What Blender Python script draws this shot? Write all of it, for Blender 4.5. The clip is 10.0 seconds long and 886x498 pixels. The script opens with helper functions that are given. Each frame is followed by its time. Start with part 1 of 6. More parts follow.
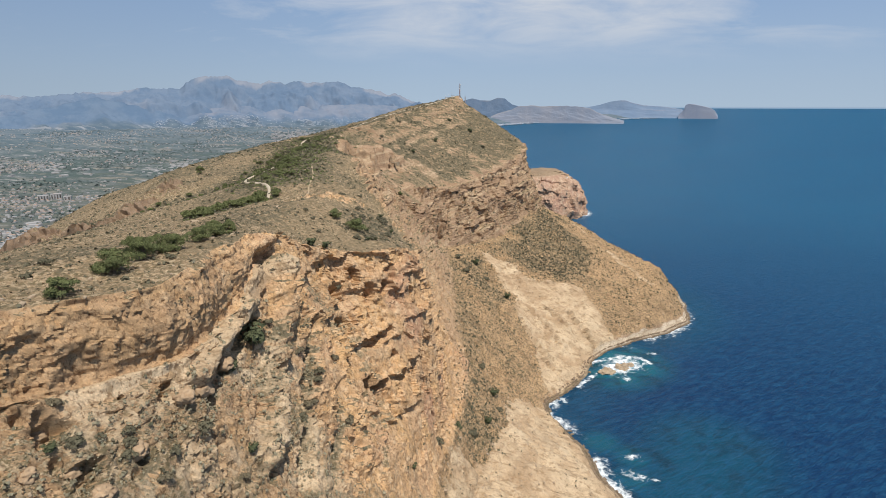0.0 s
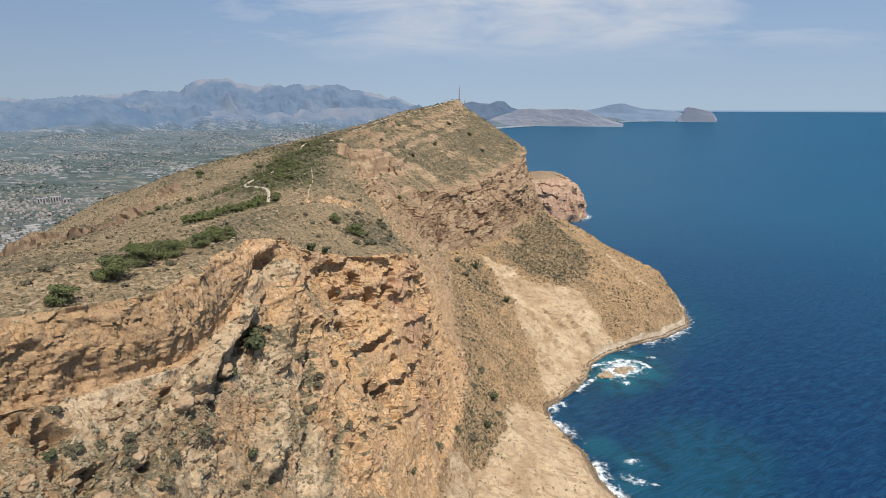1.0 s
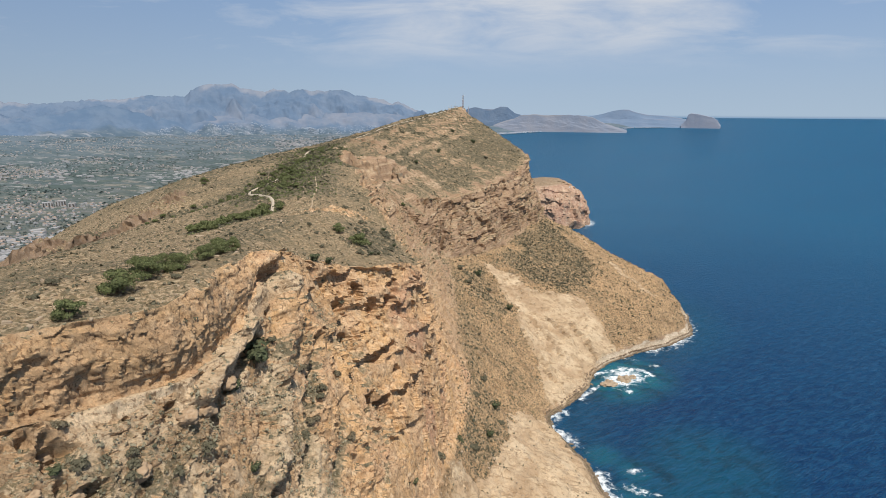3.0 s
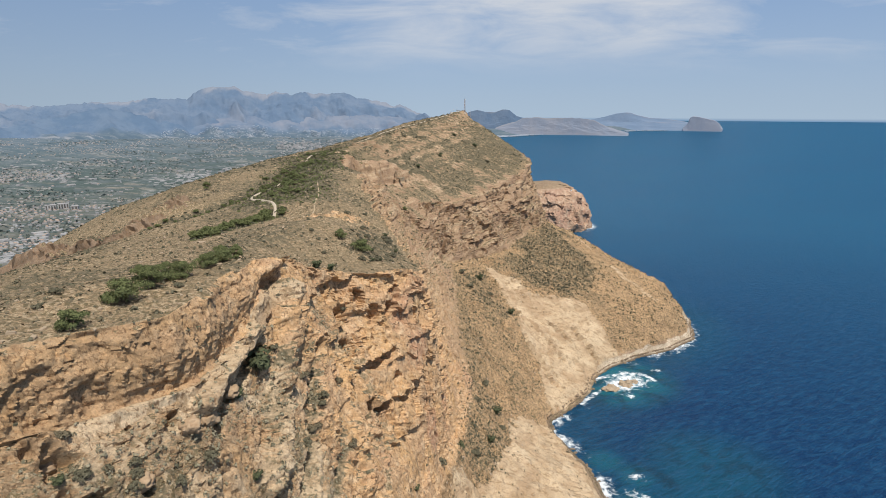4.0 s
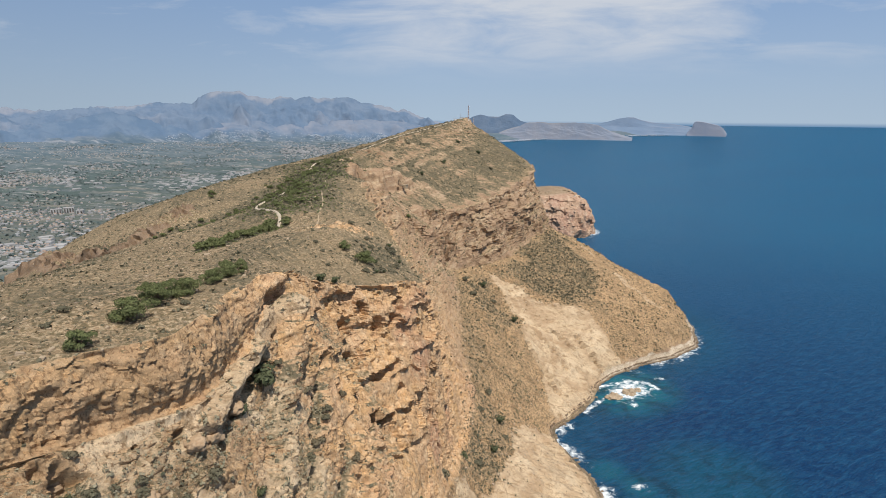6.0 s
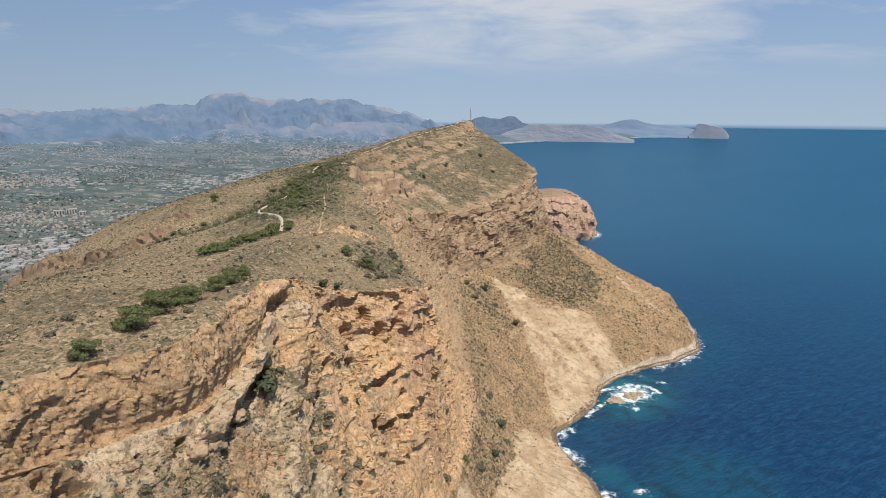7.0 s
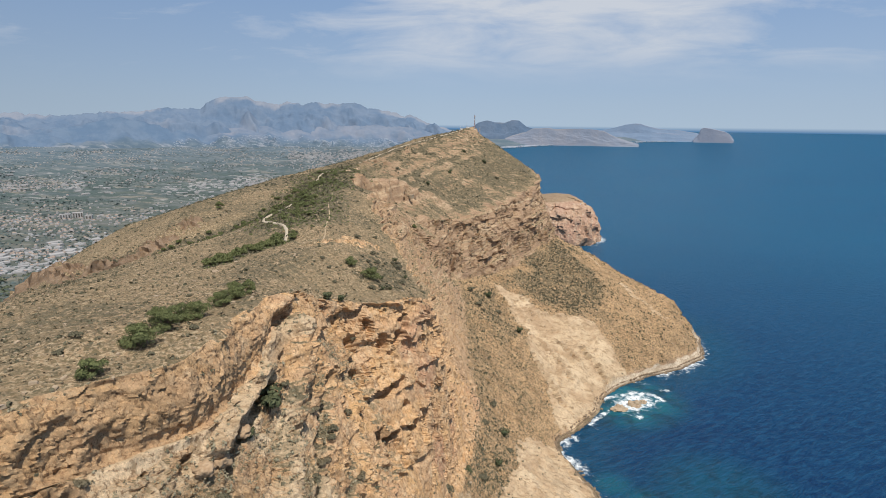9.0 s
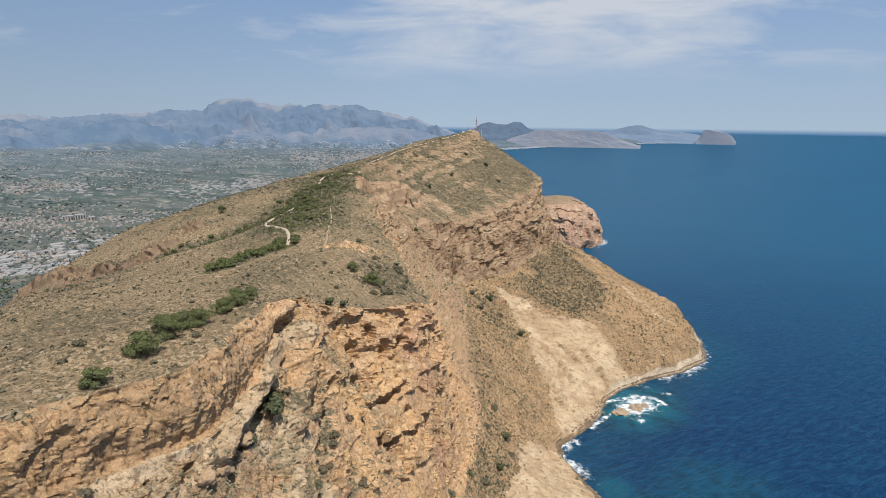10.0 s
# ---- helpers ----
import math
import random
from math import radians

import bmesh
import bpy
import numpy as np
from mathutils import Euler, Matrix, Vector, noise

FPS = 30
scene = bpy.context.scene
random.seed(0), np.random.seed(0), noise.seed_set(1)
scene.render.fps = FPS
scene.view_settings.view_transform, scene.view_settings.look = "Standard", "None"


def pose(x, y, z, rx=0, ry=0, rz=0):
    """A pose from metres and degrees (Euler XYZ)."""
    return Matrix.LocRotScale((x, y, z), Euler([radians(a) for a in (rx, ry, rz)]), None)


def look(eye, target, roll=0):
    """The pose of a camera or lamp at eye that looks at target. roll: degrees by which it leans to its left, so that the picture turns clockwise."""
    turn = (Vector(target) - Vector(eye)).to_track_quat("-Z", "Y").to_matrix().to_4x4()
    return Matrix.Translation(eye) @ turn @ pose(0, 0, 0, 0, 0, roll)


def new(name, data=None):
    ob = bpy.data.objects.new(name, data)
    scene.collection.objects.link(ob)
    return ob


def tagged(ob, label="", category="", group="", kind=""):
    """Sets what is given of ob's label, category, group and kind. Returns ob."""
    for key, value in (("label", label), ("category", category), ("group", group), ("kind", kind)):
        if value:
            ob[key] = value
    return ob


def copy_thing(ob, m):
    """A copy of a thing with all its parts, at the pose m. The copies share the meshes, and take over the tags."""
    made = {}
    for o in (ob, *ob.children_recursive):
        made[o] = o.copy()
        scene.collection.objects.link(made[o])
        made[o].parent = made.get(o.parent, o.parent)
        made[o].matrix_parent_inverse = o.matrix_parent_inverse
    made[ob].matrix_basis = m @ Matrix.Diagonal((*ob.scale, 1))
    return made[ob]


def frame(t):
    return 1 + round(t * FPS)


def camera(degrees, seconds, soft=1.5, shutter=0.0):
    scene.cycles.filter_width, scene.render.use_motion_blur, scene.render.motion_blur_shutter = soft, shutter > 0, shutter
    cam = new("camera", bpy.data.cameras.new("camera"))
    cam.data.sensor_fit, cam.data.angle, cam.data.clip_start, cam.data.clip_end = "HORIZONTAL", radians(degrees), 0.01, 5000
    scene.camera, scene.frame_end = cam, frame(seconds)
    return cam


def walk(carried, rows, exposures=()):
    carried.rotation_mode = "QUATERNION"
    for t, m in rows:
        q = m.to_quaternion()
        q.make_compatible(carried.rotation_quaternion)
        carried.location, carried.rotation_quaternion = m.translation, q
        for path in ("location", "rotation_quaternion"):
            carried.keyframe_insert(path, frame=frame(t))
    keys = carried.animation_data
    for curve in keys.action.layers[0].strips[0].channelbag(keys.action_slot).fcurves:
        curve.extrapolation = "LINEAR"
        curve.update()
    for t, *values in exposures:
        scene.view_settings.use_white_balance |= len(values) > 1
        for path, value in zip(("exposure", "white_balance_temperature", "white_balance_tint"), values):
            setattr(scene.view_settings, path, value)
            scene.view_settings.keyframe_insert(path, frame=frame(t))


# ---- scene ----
cam = camera(77.4, 10.0, soft=0.5)
PATH = [
    (0, (0.00, 0.00, 300.00), (0.000, 96.839, 275.055), 0.09),
    (0.5, (-0.00, -0.10, 300.71), (0.090, 96.801, 276.009), 0.13),
    (1, (-0.01, -0.14, 301.35), (0.085, 96.814, 276.859), 0.15),
    (1.5, (-0.03, -0.14, 302.01), (-0.063, 96.874, 277.746), 0.19),
    (2, (-0.08, -0.13, 302.73), (-0.239, 96.927, 278.662), 0.25),
    (2.5, (-0.11, -0.16, 303.54), (-0.396, 96.950, 279.676), 0.30),
    (4, (-0.15, -0.29, 306.76), (-0.889, 96.967, 283.522), 0.37),
    (4.5, (-0.23, -0.30, 307.89), (-1.098, 97.006, 284.829), 0.40),
    (5, (-0.27, -0.36, 309.18), (-1.306, 96.978, 286.265), 0.42),
    (5.5, (-0.28, -0.38, 310.46), (-1.468, 96.990, 287.704), 0.44),
    (7, (-0.40, -0.49, 314.11), (-2.067, 96.961, 291.740), 0.54),
    (7.5, (-0.42, -0.48, 315.36), (-2.267, 96.991, 293.102), 0.59),
    (8, (-0.46, -0.50, 316.54), (-2.474, 97.008, 294.443), 0.60),
    (8.5, (-0.47, -0.57, 317.77), (-2.667, 96.964, 295.827), 0.60),
    (9, (-0.42, -0.65, 319.09), (-2.778, 96.908, 297.252), 0.62),
    (9.5, (-0.36, -0.75, 320.29), (-2.877, 96.833, 298.568), 0.62),
    (10, (-0.37, -0.84, 321.50), (-3.043, 96.759, 299.880), 0.63),
]
walk(cam, [(t, look(eye, target, roll)) for t, eye, target, roll in PATH])
scene.view_settings.exposure = 0.0

# ---- sky, sun ----
SUN_ELEV, SUN_AZ = 61.0, 154.0  # degrees; azimuth clockwise from +y
world = bpy.data.worlds.new("world")
scene.world = world
world.use_nodes = True
wn, wl = world.node_tree.nodes, world.node_tree.links
wn.clear()

w_out = wn.new("ShaderNodeOutputWorld")
w_bg = wn.new("ShaderNodeBackground")
w_sky = wn.new("ShaderNodeTexSky")
w_sky.sky_type = "NISHITA"
w_sky.sun_disc = False
w_sky.sun_elevation = radians(SUN_ELEV)
w_sky.sun_rotation = radians(SUN_AZ)
w_sky.altitude = 300
w_sky.air_density, w_sky.dust_density, w_sky.ozone_density = 1.0, 0.7, 2.0
w_bg.inputs["Strength"].default_value = 0.10
w_co = wn.new("ShaderNodeTexCoord")
w_sep = wn.new("ShaderNodeSeparateXYZ")
wl.new(w_co.outputs["Generated"], w_sep.inputs[0])
w_up = wn.new("ShaderNodeMath"); w_up.operation = "MAXIMUM"; w_up.inputs[1].default_value = 0.035
wl.new(w_sep.outputs["Z"], w_up.inputs[0])
w_dir = wn.new("ShaderNodeCombineXYZ")
wl.new(w_sep.outputs["X"], w_dir.inputs[0]); wl.new(w_sep.outputs["Y"], w_dir.inputs[1]); wl.new(w_up.outputs[0], w_dir.inputs[2])
wl.new(w_dir.outputs[0], w_sky.inputs["Vector"])
# thin high cloud: streaks drawn out sideways, on a flat layer overhead
w_zc = wn.new("ShaderNodeMath"); w_zc.operation = "ADD"; w_zc.inputs[1].default_value = 0.16
wl.new(w_sep.outputs["Z"], w_zc.inputs[0])
w_div = wn.new("ShaderNodeVectorMath"); w_div.operation = "DIVIDE"
w_cmb = wn.new("ShaderNodeCombineXYZ")
for i in range(3):
    wl.new(w_zc.outputs[0], w_cmb.inputs[i])
wl.new(w_co.outputs["Generated"], w_div.inputs[0])
wl.new(w_cmb.outputs[0], w_div.inputs[1])
w_map = wn.new("ShaderNodeMapping")
w_map.inputs["Scale"].default_value = (0.75, 1.0, 0.0)
w_map.inputs["Location"].default_value = (2.15, 0.2, 0.0)
wl.new(w_div.outputs[0], w_map.inputs[0])
w_n1 = wn.new("ShaderNodeTexNoise")
w_n1.inputs["Scale"].default_value = 1.9
w_n1.inputs["Detail"].default_value = 9
w_n1.inputs["Roughness"].default_value = 0.6
w_n1.inputs["Distortion"].default_value = 0.5
wl.new(w_map.outputs[0], w_n1.inputs["Vector"])
w_r1 = wn.new("ShaderNodeMapRange")
w_r1.inputs["From Min"].default_value, w_r1.inputs["From Max"].default_value = 0.44, 0.78
# one broad bank of it ahead, over the ridge
w_bx = wn.new("ShaderNodeMath"); w_bx.operation = "SUBTRACT"; w_bx.inputs[1].default_value = 0.14
wl.new(w_sep.outputs["X"], w_bx.inputs[0])
w_ba = wn.new("ShaderNodeMath"); w_ba.operation = "ABSOLUTE"
wl.new(w_bx.outputs[0], w_ba.inputs[0])
w_bm = wn.new("ShaderNodeMapRange"); w_bm.interpolation_type = "SMOOTHSTEP"
w_bm.inputs["From Min"].default_value, w_bm.inputs["From Max"].default_value = 0.50, 0.10
w_bm.inputs["To Min"].default_value, w_bm.inputs["To Max"].default_value = -0.10, 0.17
wl.new(w_ba.outputs[0], w_bm.inputs["Value"])
w_bs = wn.new("ShaderNodeMath"); w_bs.operation = "ADD"
wl.new(w_n1.outputs["Fac"], w_bs.inputs[0]); wl.new(w_bm.outputs[0], w_bs.inputs[1])
wl.new(w_bs.outputs[0], w_r1.inputs["Value"])
w_r2 = wn.new("ShaderNodeMapRange")  # the layer thins out towards the horizon
w_r2.interpolation_type = "SMOOTHSTEP"
w_r2.inputs["From Min"].default_value, w_r2.inputs["From Max"].default_value = 0.055, 0.15
wl.new(w_sep.outputs["Z"], w_r2.inputs["Value"])
w_mul = wn.new("ShaderNodeMath"); w_mul.operation = "MULTIPLY"
wl.new(w_r1.outputs[0], w_mul.inputs[0]); wl.new(w_r2.outputs[0], w_mul.inputs[1])
w_mul2 = wn.new("ShaderNodeMath"); w_mul2.operation = "MULTIPLY"; w_mul2.inputs[1].default_value = 0.85
wl.new(w_mul.outputs[0], w_mul2.inputs[0])
w_mix = wn.new("ShaderNodeMix"); w_mix.data_type = "RGBA"
w_mix.inputs["B"].default_value = (6.3, 6.6, 7.1, 1)
wl.new(w_mul2.outputs[0], w_mix.inputs["Factor"])
# summer haze, thickest at the horizon
w_hz = wn.new("ShaderNodeValToRGB")
w_hz.color_ramp.elements[0].position, w_hz.color_ramp.elements[0].color = 0.0, (0.385, 0.50, 0.64, 1)
w_hz.color_ramp.elements[1].position, w_hz.color_ramp.elements[1].color = 0.26, (0.21, 0.345, 0.60, 1)
wl.new(w_sep.outputs["Z"], w_hz.inputs[0])
w_hs = wn.new("ShaderNodeVectorMath"); w_hs.operation = "SCALE"; w_hs.inputs["Scale"].default_value = 10.0
wl.new(w_hz.outputs[0], w_hs.inputs[0])
w_side = wn.new("ShaderNodeMapRange")  # deeper away from the sun
w_side.inputs["From Min"].default_value, w_side.inputs["From Max"].default_value = -0.65, -0.05
w_side.inputs["To Min"].default_value, w_side.inputs["To Max"].default_value = 8.5, 10.0
wl.new(w_sep.outputs["X"], w_side.inputs["Value"])
wl.new(w_side.outputs[0], w_hs.inputs["Scale"])
w_hf = wn.new("ShaderNodeMapRange"); w_hf.interpolation_type = "SMOOTHSTEP"
w_hf.inputs["From Min"].default_value, w_hf.inputs["From Max"].default_value = 0.12, 0.5
w_hf.inputs["To Min"].default_value, w_hf.inputs["To Max"].default_value = 0.92, 0.0
wl.new(w_sep.outputs["Z"], w_hf.inputs["Value"])
w_haze = wn.new("ShaderNodeMix"); w_haze.data_type = "RGBA"
wl.new(w_hf.outputs[0], w_haze.inputs["Factor"])
wl.new(w_sky.outputs[0], w_haze.inputs["A"]); wl.new(w_hs.outputs[0], w_haze.inputs["B"])
wl.new(w_haze.outputs["Result"], w_mix.inputs["A"])
# the far water below the horizon line
w_low = wn.new("ShaderNodeMapRange")
w_low.inputs["From Min"].default_value, w_low.inputs["From Max"].default_value = -0.006, 0.001
wl.new(w_sep.outputs["Z"], w_low.inputs["Value"])
w_mix2 = wn.new("ShaderNodeMix"); w_mix2.data_type = "RGBA"
w_mix2.inputs["A"].default_value = (1.0, 2.2, 4.0, 1)
wl.new(w_low.outputs[0], w_mix2.inputs["Factor"])
wl.new(w_mix.outputs["Result"], w_mix2.inputs["B"])
wl.new(w_mix2.outputs["Result"], w_bg.inputs["Color"])
wl.new(w_bg.outputs[0], w_out.inputs["Surface"])

sun = new("sun", bpy.data.lights.new("sun", "SUN"))
sun.data.energy, sun.data.angle, sun.data.color = 4.3, radians(0.5), (1.0, 0.955, 0.89)
_a, _e = radians(SUN_AZ), radians(SUN_ELEV)
sun.matrix_world = look((0, 0, 0), (-math.sin(_a) * math.cos(_e), -math.cos(_a) * math.cos(_e), -math.sin(_e)))
sun.location = (0, 0, 900)


# ---- noise on arrays ----
def _hash(ix, iy, iz, seed):
    h = (ix.astype(np.int64) * 374761393 + iy.astype(np.int64) * 668265263 + iz.astype(np.int64) * 1274126177 + seed * 974711) & 0xFFFFFFFF
    h = ((h ^ (h >> 13)) * 1103515245) & 0xFFFFFFFF
    h = ((h ^ (h >> 16)) * 2246822519) & 0xFFFFFFFF
    return ((h ^ (h >> 15)) & 0xFFFFFF) / float(0xFFFFFF)


def vnoise(x, y, z, seed=0):
    """Smooth value noise in -1..1."""
    x, y, z = np.broadcast_arrays(x, y, z)
    ix, iy, iz = np.floor(x), np.floor(y), np.floor(z)
    fx, fy, fz = x - ix, y - iy, z - iz
    fx, fy, fz = (f * f * f * (f * (f * 6 - 15) + 10) for f in (fx, fy, fz))
    out = 0
    for a in (0, 1):
        wa = fx if a else 1 - fx
        for b in (0, 1):
            wb = fy if b else 1 - fy
            for c in (0, 1):
                wc = fz if c else 1 - fz
                out = out + wa * wb * wc * _hash(ix + a, iy + b, iz + c, seed)
    return out * 2 - 1


def fbm(x, y, z, octaves=4, seed=0, gain=0.5):
    out, amp, tot = 0, 1.0, 0
    for o in range(octaves):
        out = out + amp * vnoise(x * 2 ** o, y * 2 ** o, z * 2 ** o, seed + o)
        tot += amp
        amp *= gain
    return out / tot


def ridged(x, y, z, octaves=4, seed=0, gain=0.5):
    out, amp, tot = 0, 1.0, 0
    for o in range(octaves):
        out = out + amp * (1 - 2 * np.abs(vnoise(x * 2 ** o, y * 2 ** o, z * 2 ** o, seed + o)))
        tot += amp
        amp *= gain
    return out / tot


def cells(x, y, z, seed=0):
    """Distances to the nearest and second feature point."""
    ix, iy, iz = np.floor(x), np.floor(y), np.floor(z)
    f1 = np.full(np.shape(x), 9.0)
    f2 = f1.copy()
    for a in (-1, 0, 1):
        for b in (-1, 0, 1):
            for c in (-1, 0, 1):
                jx, jy, jz = ix + a, iy + b, iz + c
                d = np.sqrt((jx + _hash(jx, jy, jz, seed) - x) ** 2 + (jy + _hash(jx, jy, jz, seed + 1) - y) ** 2 + (jz + _hash(jx, jy, jz, seed + 2) - z) ** 2)
                f2 = np.minimum(f2, np.maximum(f1, d))
                f1 = np.minimum(f1, d)
    return f1, f2


def blocks(x, y, z, seed=0):
    """A random level for each cell of a cracked mass, in -1..1, and the distance to its joints."""
    ix, iy, iz = np.floor(x), np.floor(y), np.floor(z)
    f1 = np.full(np.shape(x), 9.0)
    f2, level = f1.copy(), np.zeros(np.shape(x))
    for a in (-1, 0, 1):
        for b in (-1, 0, 1):
            for c in (-1, 0, 1):
                jx, jy, jz = ix + a, iy + b, iz + c
                d = np.abs(jx + _hash(jx, jy, jz, seed) - x) + np.abs(jy + _hash(jx, jy, jz, seed + 1) - y) + np.abs(jz + _hash(jx, jy, jz, seed + 2) - z)
                level = np.where(d < f1, _hash(jx, jy, jz, seed + 7) * 2 - 1, level)
                f2 = np.minimum(f2, np.maximum(f1, d))
                f1 = np.minimum(f1, d)
    return level, f2 - f1


def smooth(a, b, x):
    t = np.clip((x - a) / (b - a), 0, 1)
    return t * t * (3 - 2 * t)


def facets(x, y, z, seed=0, tilt=1.0):
    """Flat-faced broken rock: each cell has a level and a slant of its own, about -1..1."""
    ix, iy, iz = np.floor(x), np.floor(y), np.floor(z)
    f1 = np.full(np.shape(x), 9.0)
    own = [np.zeros(np.shape(x)) for _ in range(6)]
    for a in (-1, 0, 1):
        for b in (-1, 0, 1):
            for c in (-1, 0, 1):
                jx, jy, jz = ix + a, iy + b, iz + c
                dx, dy, dz = jx + _hash(jx, jy, jz, seed) - x, jy + _hash(jx, jy, jz, seed + 1) - y, jz + _hash(jx, jy, jz, seed + 2) - z
                d = dx * dx + dy * dy + dz * dz
                closer = d < f1
                f1 = np.where(closer, d, f1)
                own = [np.where(closer, v, o) for v, o in zip((jx, jy, jz, dx, dy, dz), own)]
    jx, jy, jz, dx, dy, dz = own
    gx, gy, gz, level = (_hash(jx, jy, jz, seed + k) * 2 - 1 for k in (11, 12, 13, 14))
    return 0.6 * level + tilt * (gx * dx + gy * dy + gz * dz)


def near_line3(x, y, z, pts):
    """Distance in space to a line of points."""
    best = np.full(np.shape(x), 1e9)
    for a, b in zip(pts[:-1], pts[1:]):
        d = [q - p for p, q in zip(a, b)]
        t = np.clip(((x - a[0]) * d[0] + (y - a[1]) * d[1] + (z - a[2]) * d[2]) / (d[0] ** 2 + d[1] ** 2 + d[2] ** 2), 0, 1)
        best = np.minimum(best, (x - a[0] - t * d[0]) ** 2 + (y - a[1] - t * d[1]) ** 2 + (z - a[2] - t * d[2]) ** 2)
    return np.sqrt(best)


def near_line(x, y, pts):
    """Plan distance to a line of points."""
    best = np.full(np.shape(x), 1e9)
    for (ax, ay), (bx, by) in zip(pts[:-1], pts[1:]):
        dx, dy = bx - ax, by - ay
        t = np.clip(((x - ax) * dx + (y - ay) * dy) / (dx * dx + dy * dy), 0, 1)
        best = np.minimum(best, np.hypot(x - ax - t * dx, y - ay - t * dy))
    return best


def mesh_arrays(name, verts, faces, smooth_shade=True):
    """A mesh from arrays; faces (n, 3) or (n, 4)."""
    me = bpy.data.meshes.new(name)
    verts, faces = np.asarray(verts, np.float32), np.asarray(faces, np.int32)
    k = faces.shape[1]
    me.vertices.add(len(verts))
    me.vertices.foreach_set("co", verts.ravel())
    me.loops.add(faces.size)
    me.loops.foreach_set("vertex_index", faces.ravel())
    me.polygons.add(len(faces))
    me.polygons.foreach_set("loop_start", np.arange(0, faces.size, k, dtype=np.int32))
    me.update(calc_edges=True)
    me.polygons.foreach_set("use_smooth", np.full(len(faces), smooth_shade))
    me.update()
    return me


def grid_faces(nr, nc):
    i = np.arange(nr * nc).reshape(nr, nc)
    return np.stack([i[:-1, :-1], i[:-1, 1:], i[1:, 1:], i[1:, :-1]], -1).reshape(-1, 4)


def paint(me, name, rgb):
    at = me.attributes.new(name, "FLOAT_COLOR", "POINT")
    at.data.foreach_set("color", np.c_[rgb, np.ones(len(rgb))].astype(np.float32).ravel())


# ---- materials ----
class Nodes:
    """Short hand for building a material's nodes."""

    def __init__(self, name):
        self.mat = bpy.data.materials.new(name)
        self.mat.use_nodes = True
        self.t = self.mat.node_tree
        self.bsdf = self.t.nodes["Principled BSDF"]
        self.pos = self.t.nodes.new("ShaderNodeTexCoord").outputs["Object"]

    def link(self, a, b):
        self.t.links.new(a, b)

    def put(self, socket, v):
        if isinstance(v, bpy.types.NodeSocket):
            self.link(v, socket)
        elif isinstance(v, tuple) and len(v) == 3 and socket.type == "RGBA":
            socket.default_value = (*v, 1)
        else:
            socket.default_value = v

    def noise(self, scale, detail=4, rough=0.55, stretch=(1, 1, 1), vec=None, dist=0.0):
        m = self.t.nodes.new("ShaderNodeMapping")
        m.inputs["Scale"].default_value = stretch
        self.link(vec or self.pos, m.inputs[0])
        n = self.t.nodes.new("ShaderNodeTexNoise")
        n.inputs["Scale"].default_value, n.inputs["Detail"].default_value = scale, detail
        n.inputs["Roughness"].default_value, n.inputs["Distortion"].default_value = rough, dist
        self.link(m.outputs[0], n.inputs["Vector"])
        return n.outputs["Fac"]

    def cell(self, scale, feature="F1", stretch=(1, 1, 1), out="Distance"):
        m = self.t.nodes.new("ShaderNodeMapping")
        m.inputs["Scale"].default_value = stretch
        self.link(self.pos, m.inputs[0])
        n = self.t.nodes.new("ShaderNodeTexVoronoi")
        n.feature = feature
        n.inputs["Scale"].default_value = scale
        self.link(m.outputs[0], n.inputs["Vector"])
        return n.outputs[out]

    def ramp(self, v, a, b, lo=0.0, hi=1.0):
        n = self.t.nodes.new("ShaderNodeMapRange")
        n.inputs["From Min"].default_value, n.inputs["From Max"].default_value = a, b
        n.inputs["To Min"].default_value, n.inputs["To Max"].default_value = lo, hi
        self.link(v, n.inputs["Value"])
        return n.outputs[0]

    def math(self, op, a, b=0.0):
        n = self.t.nodes.new("ShaderNodeMath")
        n.operation = op
        self.put(n.inputs[0], a)
        self.put(n.inputs[1], b)
        return n.outputs[0]

    def mix(self, f, a, b, mode="MIX"):
        n = self.t.nodes.new("ShaderNodeMix")
        n.data_type, n.blend_type = "RGBA", mode
        self.put(n.inputs["Factor"], f)
        self.put(n.inputs["A"], a)
        self.put(n.inputs["B"], b)
        return n.outputs["Result"]

    def attr(self, name):
        n = self.t.nodes.new("ShaderNodeAttribute")
        n.attribute_name = name
        s = self.t.nodes.new("ShaderNodeSeparateColor")
        self.link(n.outputs["Color"], s.inputs[0])
        return s.outputs

    def bump(self, h, strength=0.5, dist=0.3, normal=None):
        n = self.t.nodes.new("ShaderNodeBump")
        n.inputs["Strength"].default_value, n.inputs["Distance"].default_value = strength, dist
        self.link(h, n.inputs["Height"])
        if normal:
            self.link(normal, n.inputs["Normal"])
        return n.outputs[0]

    def done(self, color, rough=0.9, normal=None, spec=0.2, metal=0.0):
        self.put(self.bsdf.inputs["Base Color"], color)
        self.put(self.bsdf.inputs["Roughness"], rough)
        self.bsdf.inputs["Specular IOR Level"].default_value = spec
        self.bsdf.inputs["Metallic"].default_value = metal
        if normal:
            self.link(normal, self.bsdf.inputs["Normal"])
        return self.mat


def plain_material(name, a, b, scale=1.0, rough=0.85, spec=0.2, metal=0.0, bump=0.0):
    k = Nodes(name)
    f = k.ramp(k.noise(scale, 5), 0.3, 0.7)
    nrm = k.bump(k.noise(scale * 4, 4), 0.6, bump) if bump else None
    return k.done(k.mix(f, a, b), rough, nrm, spec, metal)


